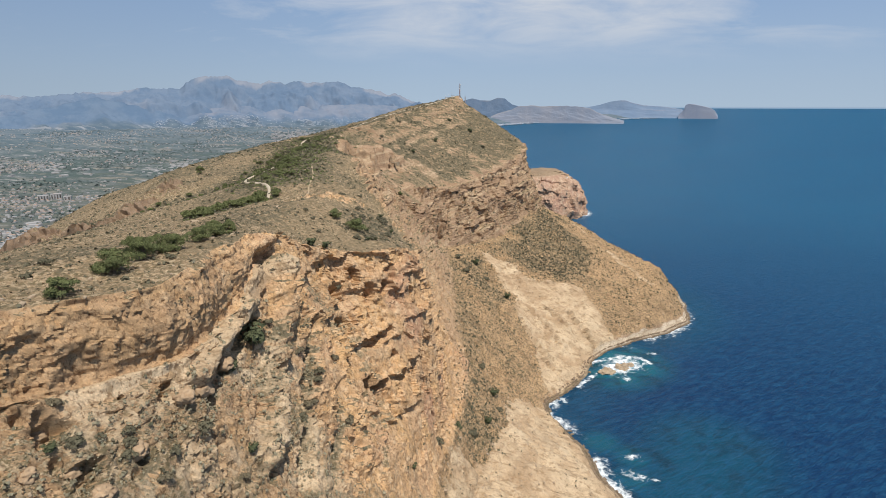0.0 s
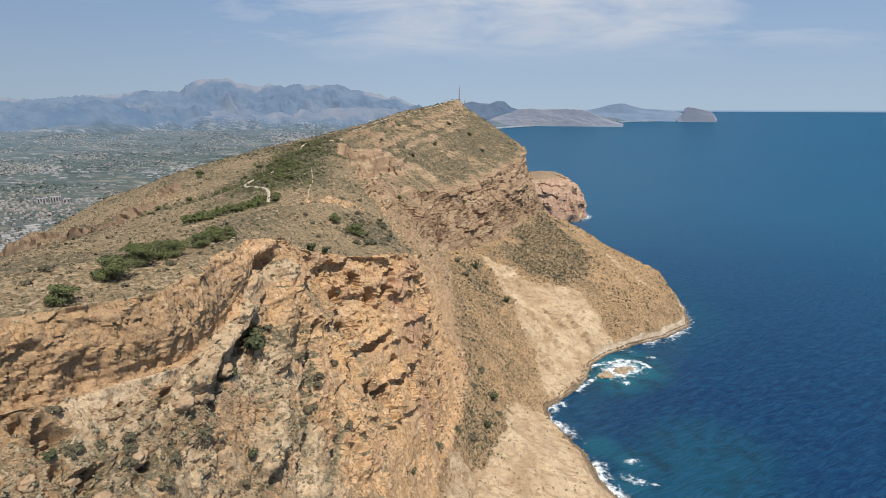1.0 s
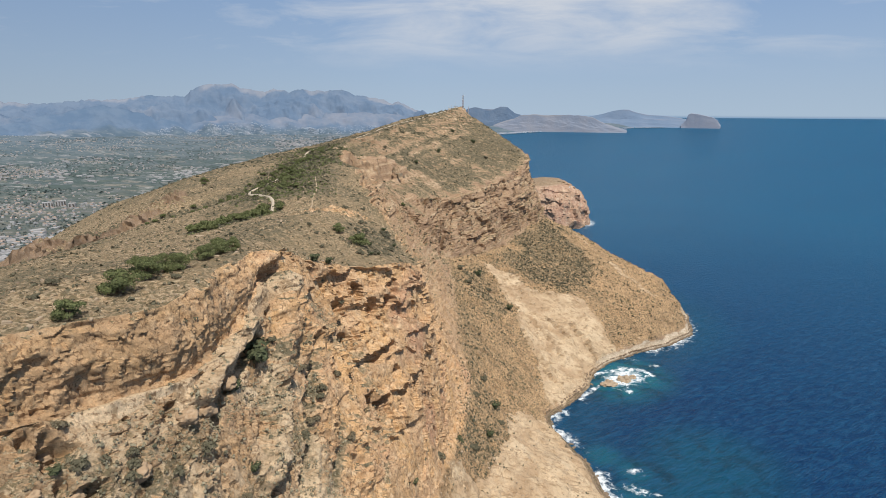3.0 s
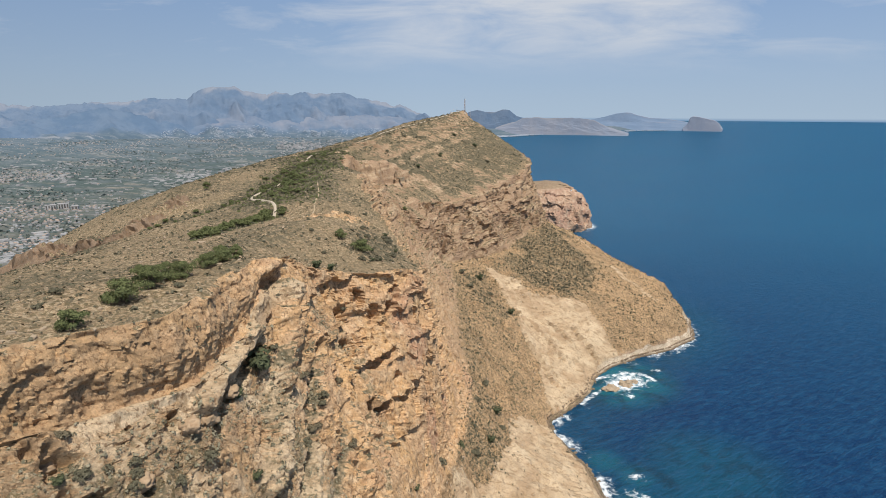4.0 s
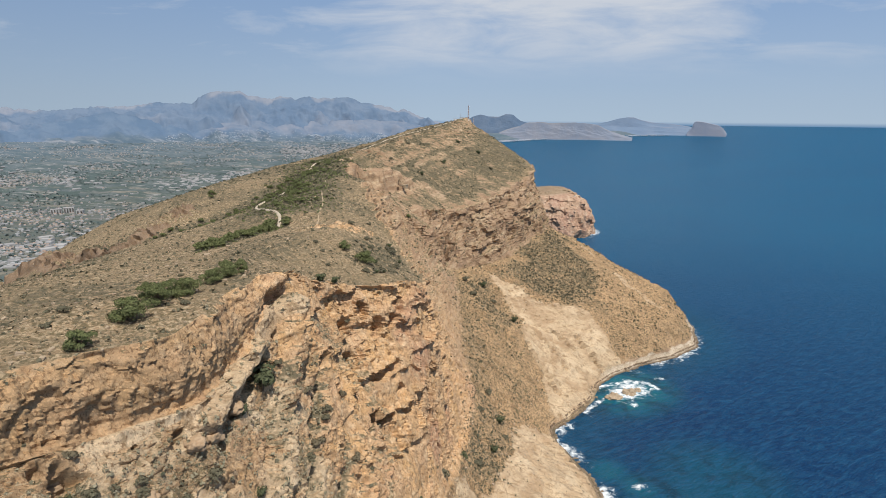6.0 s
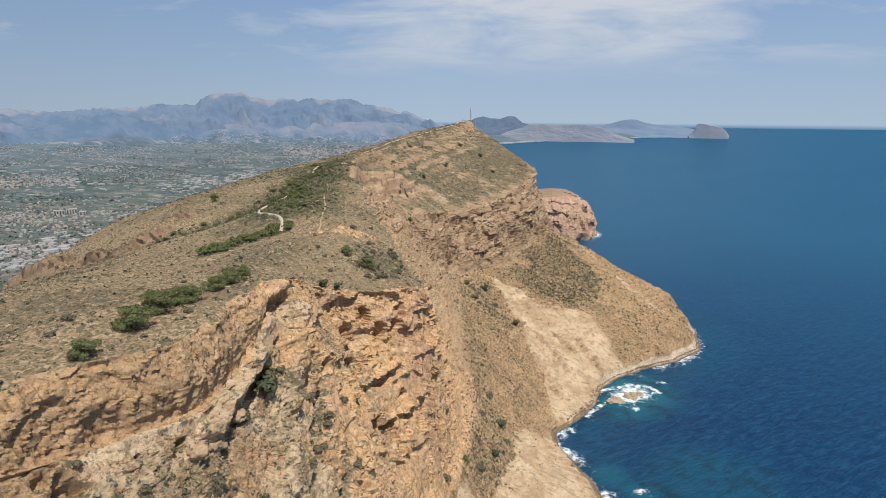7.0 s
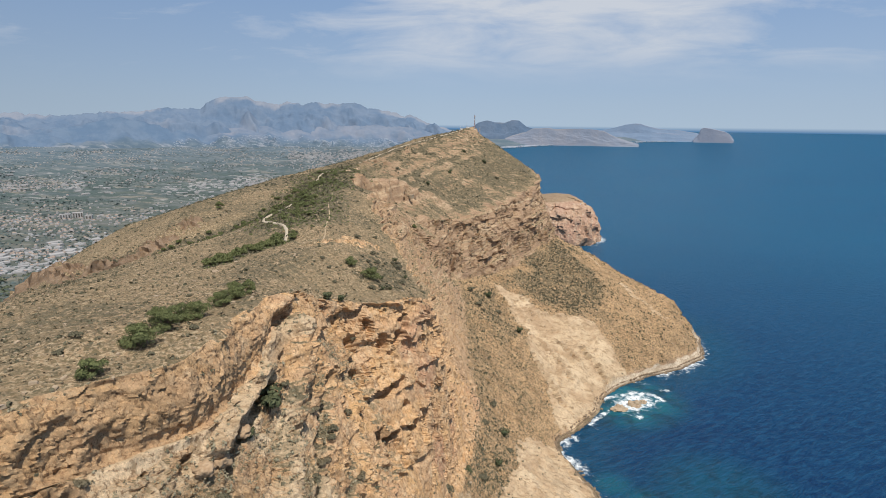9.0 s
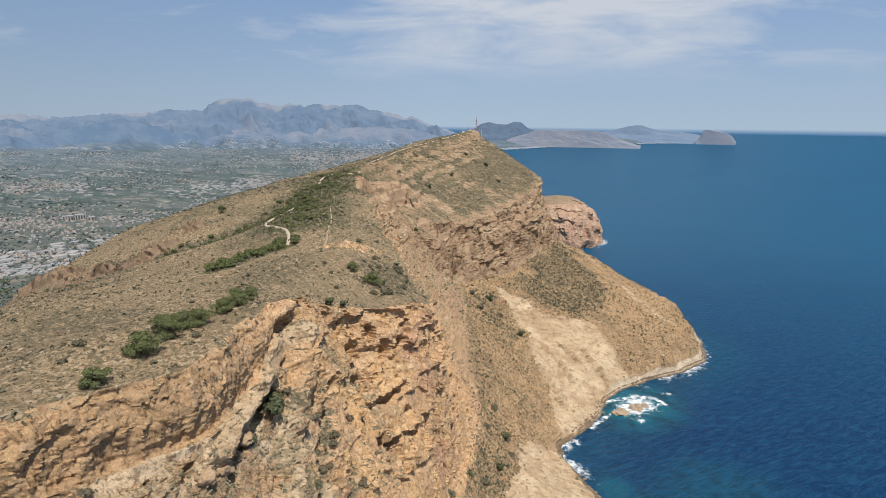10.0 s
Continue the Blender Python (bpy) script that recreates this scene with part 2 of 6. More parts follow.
def make_terrain_material():
    k = Nodes("cliff and dry scrub")
    kind = k.attr("cover")  # red rock, green scrub, blue pale slip
    # dry stony soil with straw, stones and tufts
    soil = k.mix(k.ramp(k.noise(0.04, 5), 0.35, 0.65), (0.335, 0.236, 0.140), (0.275, 0.195, 0.115))
    soil = k.mix(k.ramp(k.noise(0.7, 5, 0.72), 0.49, 0.56, 0, 0.9), soil, (0.445, 0.345, 0.22))
    soil = k.mix(k.ramp(k.noise(0.6, 4, 0.7, (1.1, 0.9, 1)), 0.515, 0.565, 0, 0.85), soil, (0.125, 0.098, 0.052))
    soil = k.mix(k.ramp(k.noise(0.016, 4, 0.6), 0.45, 0.65, 0, 0.6), soil, (0.215, 0.16, 0.095))
    dots = k.math("MULTIPLY", k.ramp(k.cell(0.52), 0.22, 0.36, 1, 0), k.ramp(k.noise(0.8, 3, 0.6), 0.40, 0.48))
    soil = k.mix(k.math("MULTIPLY", dots, 0.85), soil, k.mix(k.ramp(k.noise(0.2, 3), 0.4, 0.6), (0.105, 0.088, 0.050), (0.150, 0.122, 0.072)))
    green = k.math("MULTIPLY", k.ramp(k.math("ADD", k.noise(0.3, 5, 0.66), k.math("MULTIPLY", kind["Green"], 0.16)), 0.50, 0.62), k.ramp(kind["Green"], 0.0, 0.6))
    soil = k.mix(green, soil, k.mix(k.ramp(k.noise(0.9, 4, 0.7), 0.42, 0.58), (0.088, 0.078, 0.048), (0.165, 0.138, 0.09)))
    tan = k.mix(k.ramp(k.noise(0.09, 6, 0.68), 0.40, 0.60), (0.45, 0.30, 0.165), (0.345, 0.228, 0.127))
    tan = k.mix(k.ramp(k.noise(0.5, 5, 0.7), 0.52, 0.57, 0, 0.85), tan, (0.165, 0.112, 0.062))
    big = k.math("MULTIPLY", k.ramp(k.cell(0.15, "F1", (1, 1, 0.6)), 0.17, 0.29, 1, 0), k.ramp(k.noise(0.12, 4, 0.6), 0.37, 0.46))
    tan = k.mix(k.math("MULTIPLY", big, 0.85), tan, (0.125, 0.102, 0.056))
    soil = k.mix(k.math("MULTIPLY", k.attr("scree")["Red"], k.ramp(green, 0, 1, 1.0, 0.25)), soil, tan)
    soil = k.mix(k.ramp(k.noise(0.85, 3, 0.62), 0.555, 0.595, 0, 0.62), soil, (0.118, 0.092, 0.053))
    # ochre rock
    rock = k.mix(k.ramp(k.noise(0.05, 5, 0.6, dist=0.6), 0.38, 0.62), (0.50, 0.312, 0.152), (0.45, 0.292, 0.168))
    rock = k.mix(k.ramp(k.noise(0.022, 3), 0.56, 0.70), rock, (0.43, 0.25, 0.15))
    rock = k.mix(k.ramp(k.noise(0.3, 6, 0.68), 0.48, 0.66, 0, 0.8), rock, (0.62, 0.455, 0.285))
    part_y = k.t.nodes.new("ShaderNodeSeparateXYZ")
    k.link(k.pos, part_y.inputs[0])
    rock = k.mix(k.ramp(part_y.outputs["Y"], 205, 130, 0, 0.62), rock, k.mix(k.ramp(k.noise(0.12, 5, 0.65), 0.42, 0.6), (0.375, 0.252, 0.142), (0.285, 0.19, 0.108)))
    # inland scarp: its dark stains, and its shadows put into the colour as well
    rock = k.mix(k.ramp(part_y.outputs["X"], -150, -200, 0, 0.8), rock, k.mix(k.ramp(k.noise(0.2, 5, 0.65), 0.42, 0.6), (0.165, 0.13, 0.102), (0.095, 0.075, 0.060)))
    # greyer rock further back: aerial haze put into the colour
    rock = k.mix(k.ramp(part_y.outputs["Y"], 380, 680, 0, 0.8), rock, k.mix(k.ramp(k.noise(0.045, 6, 0.62, (1, 1, 1.6)), 0.40, 0.62), (0.340, 0.243, 0.160), (0.265, 0.184, 0.128)))
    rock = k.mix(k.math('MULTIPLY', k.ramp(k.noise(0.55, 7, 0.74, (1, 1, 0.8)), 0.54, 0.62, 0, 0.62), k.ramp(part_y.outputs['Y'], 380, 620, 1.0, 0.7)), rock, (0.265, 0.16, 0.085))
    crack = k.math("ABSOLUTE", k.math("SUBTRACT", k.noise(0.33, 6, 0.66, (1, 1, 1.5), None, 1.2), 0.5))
    # crevice shade put into the colour as thin dark lines
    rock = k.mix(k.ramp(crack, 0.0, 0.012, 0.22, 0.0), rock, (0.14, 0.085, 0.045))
    tilt = k.math("SUBTRACT", part_y.outputs["Z"], k.math("ADD", k.math("MULTIPLY", part_y.outputs["X"], 0.09), k.math("MULTIPLY", part_y.outputs["Y"], 0.08)))
    layer = k.t.nodes.new("ShaderNodeCombineXYZ")
    k.link(k.math("MULTIPLY", part_y.outputs["X"], 0.10), layer.inputs[0])
    k.link(k.math("MULTIPLY", part_y.outputs["Y"], 0.10), layer.inputs[1])
    k.link(tilt, layer.inputs[2])
    seam = k.noise(0.17, 6, 0.62, (1, 1, 1), layer.outputs[0])
    rock = k.mix(k.math("MULTIPLY", k.ramp(seam, 0.55, 0.62, 0, 0.5), k.ramp(part_y.outputs["Y"], 380, 620)), rock, (0.20, 0.125, 0.075))
    rock = k.mix(k.math("MULTIPLY", k.ramp(seam, 0.46, 0.40, 0, 0.5), k.ramp(part_y.outputs["Y"], 380, 620)), rock, (0.52, 0.40, 0.26))
    pale = k.mix(k.ramp(k.noise(0.06, 5), 0.35, 0.65), (0.55, 0.425, 0.28), (0.46, 0.345, 0.22))
    pale = k.mix(k.ramp(k.noise(0.03, 5, 0.65, dist=0.8), 0.46, 0.62, 0, 0.85), pale, (0.38, 0.265, 0.16))
    pale = k.mix(k.ramp(k.noise(0.2, 7, 0.7, (0.6, 1.6, 1), None, 0.6), 0.53, 0.59, 0, 0.75), pale, (0.27, 0.185, 0.105))
    pale = k.mix(k.ramp(k.noise(0.7, 5, 0.7), 0.57, 0.62, 0, 0.7), pale, (0.30, 0.21, 0.125))
    pale = k.mix(k.ramp(k.math("ABSOLUTE", k.math("SUBTRACT", k.noise(0.05, 7, 0.62, (1, 1, 1), None, 0.8), 0.5)), 0.0, 0.008, 0.38, 0.0), pale, (0.14, 0.095, 0.05))
    edge = k.ramp(k.math("ADD", kind["Red"], k.math("MULTIPLY", k.math("SUBTRACT", k.noise(0.3, 6, 0.7), 0.5), 1.2)), 0.42, 0.56)
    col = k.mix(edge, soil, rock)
    edge2 = k.ramp(k.math("ADD", kind["Blue"], k.math("MULTIPLY", k.math("SUBTRACT", k.noise(0.07, 7, 0.72), 0.5), 1.9)), 0.36, 0.64)
    col = k.mix(edge2, col, pale)
    washed = k.mix(k.ramp(k.noise(0.15, 6, 0.7), 0.42, 0.6), (0.52, 0.435, 0.325), (0.35, 0.275, 0.19))
    col = k.mix(k.ramp(k.math("ADD", k.attr("scree")["Green"], k.math("MULTIPLY", k.math("SUBTRACT", k.noise(0.1, 5, 0.7), 0.5), 0.9)), 0.40, 0.6), col, washed)
    col = k.mix(k.attr("scree")["Blue"], col, (0.105, 0.082, 0.055))
    rocky = k.ramp(edge, 0.3, 0.8)
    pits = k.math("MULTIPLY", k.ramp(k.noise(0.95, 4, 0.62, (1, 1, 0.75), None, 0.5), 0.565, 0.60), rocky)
    grit = k.math("MULTIPLY", k.ramp(k.noise(1.6, 5, 0.78), 0.47, 0.58), k.ramp(rocky, 0, 1, 0.3, 0.55))
    col = k.mix(grit, col, (1.62, 1.55, 1.48), "MULTIPLY")
    # shade inside the small pits put into the colour
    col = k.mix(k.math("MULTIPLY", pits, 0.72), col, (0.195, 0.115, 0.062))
    h = k.math("ADD", k.noise(0.5, 10, 0.72), k.math("MULTIPLY", k.ramp(crack, 0.0, 0.03), 0.10))
    h = k.math("SUBTRACT", h, k.math("MULTIPLY", pits, 0.12))
    fine = k.bump(k.noise(2.2, 6, 0.7), 0.8, 0.25)
    return k.done(col, 0.95, k.bump(h, 0.65, 0.5, fine), 0.1)


def make_sea_material():
    k = Nodes("sea water")
    kind = k.attr("cover")  # red foam, green shallows, blue haze and sky sheen of the far water
    deep = k.mix(k.ramp(k.noise(0.004, 4, 0.6, (1, 2.2, 1)), 0.4, 0.65), (0.0010, 0.0245, 0.083), (0.0014, 0.031, 0.097))
    # paler far water: sky reflection and haze put into the colour
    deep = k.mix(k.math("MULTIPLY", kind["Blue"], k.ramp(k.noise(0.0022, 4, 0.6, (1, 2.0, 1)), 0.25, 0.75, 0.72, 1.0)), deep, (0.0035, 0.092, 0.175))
    col = k.mix(kind["Green"], deep, (0.010, 0.135, 0.170))
    dark = k.ramp(k.noise(0.022, 5, 0.6, dist=0.8), 0.47, 0.58)
    col = k.mix(k.math("MULTIPLY", dark, k.ramp(kind["Green"], 0.08, 0.3, 0, 0.6)), col, (0.006, 0.024, 0.040))
    foamn = k.noise(0.14, 6, 0.66, dist=0.9)
    foam = k.ramp(k.math("ADD", kind["Red"], k.math("MULTIPLY", k.math("SUBTRACT", foamn, 0.5), 1.5)), 0.41, 0.70)
    turn = k.t.nodes.new("ShaderNodeMapping")
    turn.inputs["Rotation"].default_value = (0, 0, radians(-28))
    k.link(k.pos, turn.inputs[0])
    turned = turn.outputs[0]
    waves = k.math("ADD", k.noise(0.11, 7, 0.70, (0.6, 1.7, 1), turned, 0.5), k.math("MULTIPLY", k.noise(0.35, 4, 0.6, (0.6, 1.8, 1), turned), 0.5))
    # glint and shade of the wave facets put into the colour
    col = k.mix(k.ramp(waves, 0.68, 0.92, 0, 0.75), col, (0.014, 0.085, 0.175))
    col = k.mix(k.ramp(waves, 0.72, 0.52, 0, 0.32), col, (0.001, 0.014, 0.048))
    col = k.mix(foam, col, (0.80, 0.84, 0.84))
    rough = k.ramp(foam, 0, 1, 0.30, 0.9)
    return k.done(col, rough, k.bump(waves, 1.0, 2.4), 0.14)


def make_leaf_material(name, a, b, c):
    k = Nodes(name)
    geo = k.t.nodes.new("ShaderNodeNewGeometry")
    col = k.mix(geo.outputs["Random Per Island"], a, b)
    col = k.mix(k.ramp(k.noise(0.35, 3), 0.45, 0.7), col, c)
    k.bsdf.inputs["Subsurface Weight"].default_value = 0.0
    return k.done(col, 0.8, None, 0.15)


M_TERRAIN = make_terrain_material()
M_SEA = make_sea_material()
M_PINE = make_leaf_material("pine needles", (0.082, 0.098, 0.038), (0.178, 0.190, 0.078), (0.128, 0.136, 0.060))
M_SHRUB = make_leaf_material("shrub leaves", (0.100, 0.095, 0.060), (0.165, 0.146, 0.094), (0.140, 0.124, 0.078))
M_DARK = make_leaf_material("dark gully bushes", (0.072, 0.074, 0.046), (0.115, 0.108, 0.068), (0.10, 0.09, 0.062))
M_SAGE = make_leaf_material("sage grey shrub", (0.21, 0.19, 0.12), (0.33, 0.29, 0.195), (0.27, 0.235, 0.155))
M_MASTIC = make_leaf_material("mastic leaves", (0.062, 0.074, 0.038), (0.112, 0.120, 0.060), (0.088, 0.092, 0.050))
M_GREY = make_leaf_material("dry grey shrub", (0.125, 0.105, 0.065), (0.20, 0.165, 0.105), (0.155, 0.128, 0.085))
M_BARK = plain_material("bark", (0.11, 0.075, 0.05), (0.17, 0.125, 0.085), 6)
M_ROCK = plain_material("sea rock", (0.46, 0.36, 0.25), (0.33, 0.245, 0.16), 0.6, 0.9, 0.2, 0, 0.3)
M_WET = plain_material("wet shore rock", (0.30, 0.22, 0.145), (0.17, 0.125, 0.08), 0.6, 0.6, 0.3, 0, 0.3)
M_ROAD = plain_material("dusty track", (0.52, 0.44, 0.33), (0.44, 0.36, 0.26), 0.4)
M_PATH = plain_material("trodden earth", (0.43, 0.335, 0.22), (0.36, 0.275, 0.175), 0.8)
M_STEEL = plain_material("galvanised steel", (0.32, 0.33, 0.35), (0.42, 0.43, 0.45), 2, 0.5, 0.5, 0.4)
M_RED = plain_material("red mast paint", (0.45, 0.08, 0.05), (0.38, 0.07, 0.05), 2, 0.6)
M_WHITE = plain_material("white paint", (0.78, 0.77, 0.74), (0.68, 0.67, 0.64), 1, 0.7)

# ---- the ridge: guide lines of the land, each (y, x, z) from south to north ----
FLANK = [(40, -520, 60), (240, -480, 50), (400, -560, 45), (600, -640, 45), (800, -560, 50), (1000, -430, 60), (1250, -250, 40)]
SHOULDER = [(40, -290, 205), (240, -285, 214), (320, -290, 205), (400, -330, 190), (534, -385, 187), (600, -372, 205), (700, -300, 228), (800, -230, 245), (943, -120, 272), (1100, -60, 210), (1250, 0, 110)]
INLAND = [(40, -200, 235), (150, -190, 240), (240, -190, 238), (320, -195, 232), (406, -198, 231), (480, -250, 230), (538, -266, 238), (600, -232, 251), (700, -200, 258), (800, -150, 270), (943, -60, 300), (1100, 0, 220), (1250, 60, 120)]
CREST = [(40, -165, 254), (119, -118, 256), (157, -112, 256), (181, -99, 254), (230, -92, 250), (270, -98, 246), (324, -82, 246), (371, -70, 243), (401, -110, 247), (526, -110, 259), (615, -150, 263), (700, -120, 269), (800, -80, 281), (860, -60, 290), (915, 8, 308), (943, 26, 316), (975, 40, 300), (1100, 90, 190), (1250, 160, 100)]
RIM = [(40, -140, 255), (100, -113, 256), (119, -99, 255), (145, -79, 252), (165, -76, 254), (204, -75, 254), (229, -71, 247), (247, -69, 240), (264, -58, 232), (277, -41, 227), (299, -25, 224), (312, -17, 218), (345, -25, 218), (371, -33, 221), (430, -58, 233), (520, -88, 254), (610, -95, 246), (640, -84, 226), (660, -66, 208), (690, -34, 200), (715, -10, 197), (770, 40, 202), (830, 95, 218), (880, 128, 234), (930, 126, 246), (985, 120, 226), (1100, 150, 140), (1250, 230, 70)]
WALL = [(40, -130, 236), (100, -104, 238), (119, -92, 233), (148, -77, 229), (179, -72, 232), (197, -71, 243), (215, -68, 243), (229, -66, 238), (247, -64, 225), (264, -53, 215), (277, -36, 208), (299, -20, 190), (312, -12, 180), (345, -15, 185), (371, -22, 180), (430, -42, 190), (520, -68, 200), (620, -60, 195), (655, -52, 192), (669, -28, 185), (715, 0, 172), (770, 52, 168), (830, 108, 172), (880, 136, 180), (930, 140, 190), (985, 140, 180), (1100, 170, 110), (1250, 245, 50)]
MID = [(40, -90, 200), (100, -82, 212), (130, -72, 209), (145, -70, 209), (169, -60, 195), (206, -56, 200), (216, -54, 194), (247, -51, 193), (272, -30, 190), (299, -13, 165), (312, -8, 150), (345, -6, 140), (371, -8, 140), (430, -15, 150), (520, -30, 160), (620, -35, 165), (669, -14, 155), (715, 20, 148), (770, 66, 148), (830, 116, 152), (880, 142, 160), (930, 150, 160), (1100, 190, 80), (1250, 255, 35)]
FOOT = [(40, -60, 110), (100, -50, 120), (160, -28, 118), (206, -20, 105), (236, -14, 100), (256, -10, 100), (287, -7, 108), (312, -4, 100), (357, 6, 85), (428, 10, 100), (467, 18, 75), (520, 12, 100), (570, 12, 105), (601, 12, 110), (673, 6, 127), (725, 42, 120), (784, 92, 120), (830, 124, 138), (880, 155, 140), (930, 172, 132), (985, 180, 120), (1100, 210, 60), (1250, 262, 25)]
SCREE = [(40, 0, 50), (160, 10, 50), (236, 15, 50), (300, 20, 52), (357, 30, 60), (399, 50, 47), (437, 57, 41), (467, 45, 42), (558, 66, 53), (617, 90, 62), (660, 80, 72), (717, 150, 76), (755, 200, 72), (784, 190, 90), (812, 185, 104), (871, 215, 106), (930, 240, 100), (985, 230, 85), (1100, 240, 40), (1250, 270, 16)]
APRON = [(40, 80, 25), (357, 85, 30), (399, 80, 32), (437, 85, 22), (496, 80, 18), (558, 99, 24), (581, 136, 12), (617, 140, 26), (678, 212, 31), (716, 278, 40), (746, 322, 38), (816, 325, 52), (846, 345, 46), (900, 325, 50), (985, 270, 40), (1100, 262, 18), (1250, 280, 8)]
SHORE = [(40, 150, 1), (200, 146, 1), (376, 140, 1), (396, 130, 1), (435, 128, 1), (466, 117, 1), (496, 105, 1), (518, 107, 1), (542, 133, 1), (581, 164, 1), (617, 178, 1), (646, 205, 1), (676, 251, 1), (704, 307, 1), (741, 349, 1), (800, 372, 1), (846, 380, 1), (900, 352, 1), (985, 300, 1), (1100, 284, 1), (1250, 292, 1)]
GUIDES = [(FLANK, 24), (SHOULDER, 50), (INLAND, 70), (CREST, 56), (RIM, 44), (WALL, 60), (MID, 96), (FOOT, 120), (SCREE, 78), (APRON, 56), (SHORE, 14)]

ys = [30.0]
while ys[-1] < 1255:
    ys.append(ys[-1] + (1.6 if ys[-1] < 95 else max(0.5, 0.0028 * ys[-1]) if ys[-1] < 625 else 1.3 if ys[-1] < 950 else 4.0))
ys = np.array(ys)


def guide_line(table, wander):
    """x and z of a guide at every row, eased between its knots."""
    ky, kx, kz = np.array(table, float).T
    fine = np.arange(20, 1270, 1.0)
    ker = np.exp(-0.5 * (np.arange(-12, 13) / 2.6) ** 2)
    ker /= ker.sum()
    out = []
    for kv in (kx, kz):
        v = np.interp(fine, ky, kv)
        v = np.convolve(np.pad(v, 12, mode="edge"), ker, "valid")
        out.append(np.interp(ys, fine, v))
    out[0] = out[0] + wander * (fbm(ys / 22.0, 0.5, len(table) * 3.7, 3, 11) + smooth(560, 680, ys) * smooth(1000, 920, ys) * (2.2 * fbm(ys / 55.0, 0.5, 7.3, 3, 12) + 2.6 * fbm(ys / 19.0, 0.5, 7.3, 2, 14)))
    if table is RIM:
        out[1] = out[1] + 7.0 * smooth(580, 680, ys) * smooth(1000, 920, ys) * fbm(ys / 26.0, 3.5, 1.3, 3, 15)
    return out


lines = []
for i, (table, count) in enumerate(GUIDES):
    lines.append(guide_line(table, 2.2 if table in (RIM, WALL, MID, FOOT) else (1.6 if table is SHORE else 3.0)))
plain_x = lines[0][0] - 260
cols_x, cols_z = [], []
prev = (plain_x, np.full(len(ys), 3.0))
band = []  # which stretch of the profile a column belongs to
for i, ((gx, gz), (table, count)) in enumerate(zip(lines, GUIDES)):
    for j in range(count):
        f = j / count
        cols_x.append(prev[0] * (1 - f) + gx * f)
        cols_z.append(prev[1] * (1 - f) + gz * f)
        band.append(i + f)
    prev = (gx, gz)
for f in (0.0, 0.25, 0.5, 1.0):
    cols_x.append(prev[0] + 34 * f)
    cols_z.append(prev[1] - 14 * f)
    band.append(11 + f)
X, Z = np.array(cols_x).T, np.array(cols_z).T
band = np.array(band)
for _ in range(2):  # round the kinks of the profile a little
    X[:, 1:-1] = 0.25 * X[:, :-2] + 0.5 * X[:, 1:-1] + 0.25 * X[:, 2:]
    Z[:, 1:-1] = 0.25 * Z[:, :-2] + 0.5 * Z[:, 1:-1] + 0.25 * Z[:, 2:]
Y = np.repeat(ys[:, None], X.shape[1], 1)
B = np.repeat(band[None], len(ys), 0)

# wooded gully with a rock scarp on its far side, on the inland slope
GULLY = [(-158, 620), (-165, 540), (-168, 490), (-190, 440), (-214, 418), (-240, 414), (-300, 410), (-400, 420)]
SCARP = [(-222, 458), (-243, 433), (-262, 417), (-300, 425), (-330, 440), (-385, 470), (-440, 515)]
Z -= 7.0 * np.exp(-(near_line(X, Y, GULLY) / 16.0) ** 2)
Z += 8.0 * np.exp(-(near_line(X, Y, SCARP) / 8.0) ** 2) * smooth(-0.25, 0.15, fbm(X / 28, Y / 28, 0, 3, 5))


def normals(px, py, pz):
    """Unit normals of a grid."""
    du = np.stack([np.gradient(px, axis=1), np.gradient(py, axis=1), np.gradient(pz, axis=1)], -1)
    dv = np.stack([np.gradient(px, axis=0), np.gradient(py, axis=0), np.gradient(pz, axis=0)], -1)
    n = np.cross(du, dv)
    return n / np.maximum(np.linalg.norm(n, axis=-1, keepdims=True), 1e-9)


# a short upper cliff above the terrace of the shelter
Z += 15.0 * smooth(606, 636, Y) * smooth(742, 692, Y) * smooth(3.95, 4.5, B) * smooth(4.63, 4.55, B + 0.05 * fbm(Y / 14, X / 14, 0, 3, 18))

N = normals(X, Y, Z)
steep = 1 - N[..., 2]
rock = smooth(0.20, 0.40, steep + 0.10 * fbm(X / 30, Y / 30, Z / 30, 3, 21))
rock = np.maximum(rock, 0.33 * smooth(10, 4, near_line(X, Y, SCARP)) * smooth(-0.1, 0.2, fbm(X / 16, Y / 16, 0, 3, 8)))
facing = smooth(238, 268, Y) * smooth(500, 420, Y)  # the rilled face that turns to the sea
rock = np.maximum(rock, facing * smooth(5.1, 5.4, B) * smooth(8.32, 8.12, B + 0.12 * fbm(X / 14, Y / 14, Z / 14, 3, 22)))
cliffy = rock * smooth(4.85, 5.1, B) * smooth(8.1 + 0.3 * facing, 7.4 + 0.75 * facing, B)  # the cliff belt proper
soft = 1 - cliffy
near = smooth(360, 250, Y)
wallzone = smooth(5.03, 5.15, B) * smooth(6.05, 5.95, B) * smooth(232, 212, Y)  # the smooth back wall of the near corrie
rubble = smooth(6.0, 6.15, B) * smooth(8.2, 7.7, B) * smooth(225, 185, Y)  # broken ground below it
pitted = smooth(4.98, 5.12, B) * smooth(7.8, 7.4, B) * smooth(205, 232, Y) * smooth(325, 305, Y)  # the honeycombed buttress
flank = smooth(7.1, 7.5, B) * smooth(225, 262, Y) * smooth(560, 480, Y)
wx, wy, wz = (5.0 * fbm(X / 26, Y / 26, Z / 26, 2, s) for s in (301, 302, 303))
XW, YW, ZW = X + wx, Y + wy, Z + wz
back = smooth(540, 660, Y)  # the great cliff under the summit
dip = Z + wz * (1 - 0.75 * back) - 0.12 * X - 0.11 * Y  # height above the tilted bedding
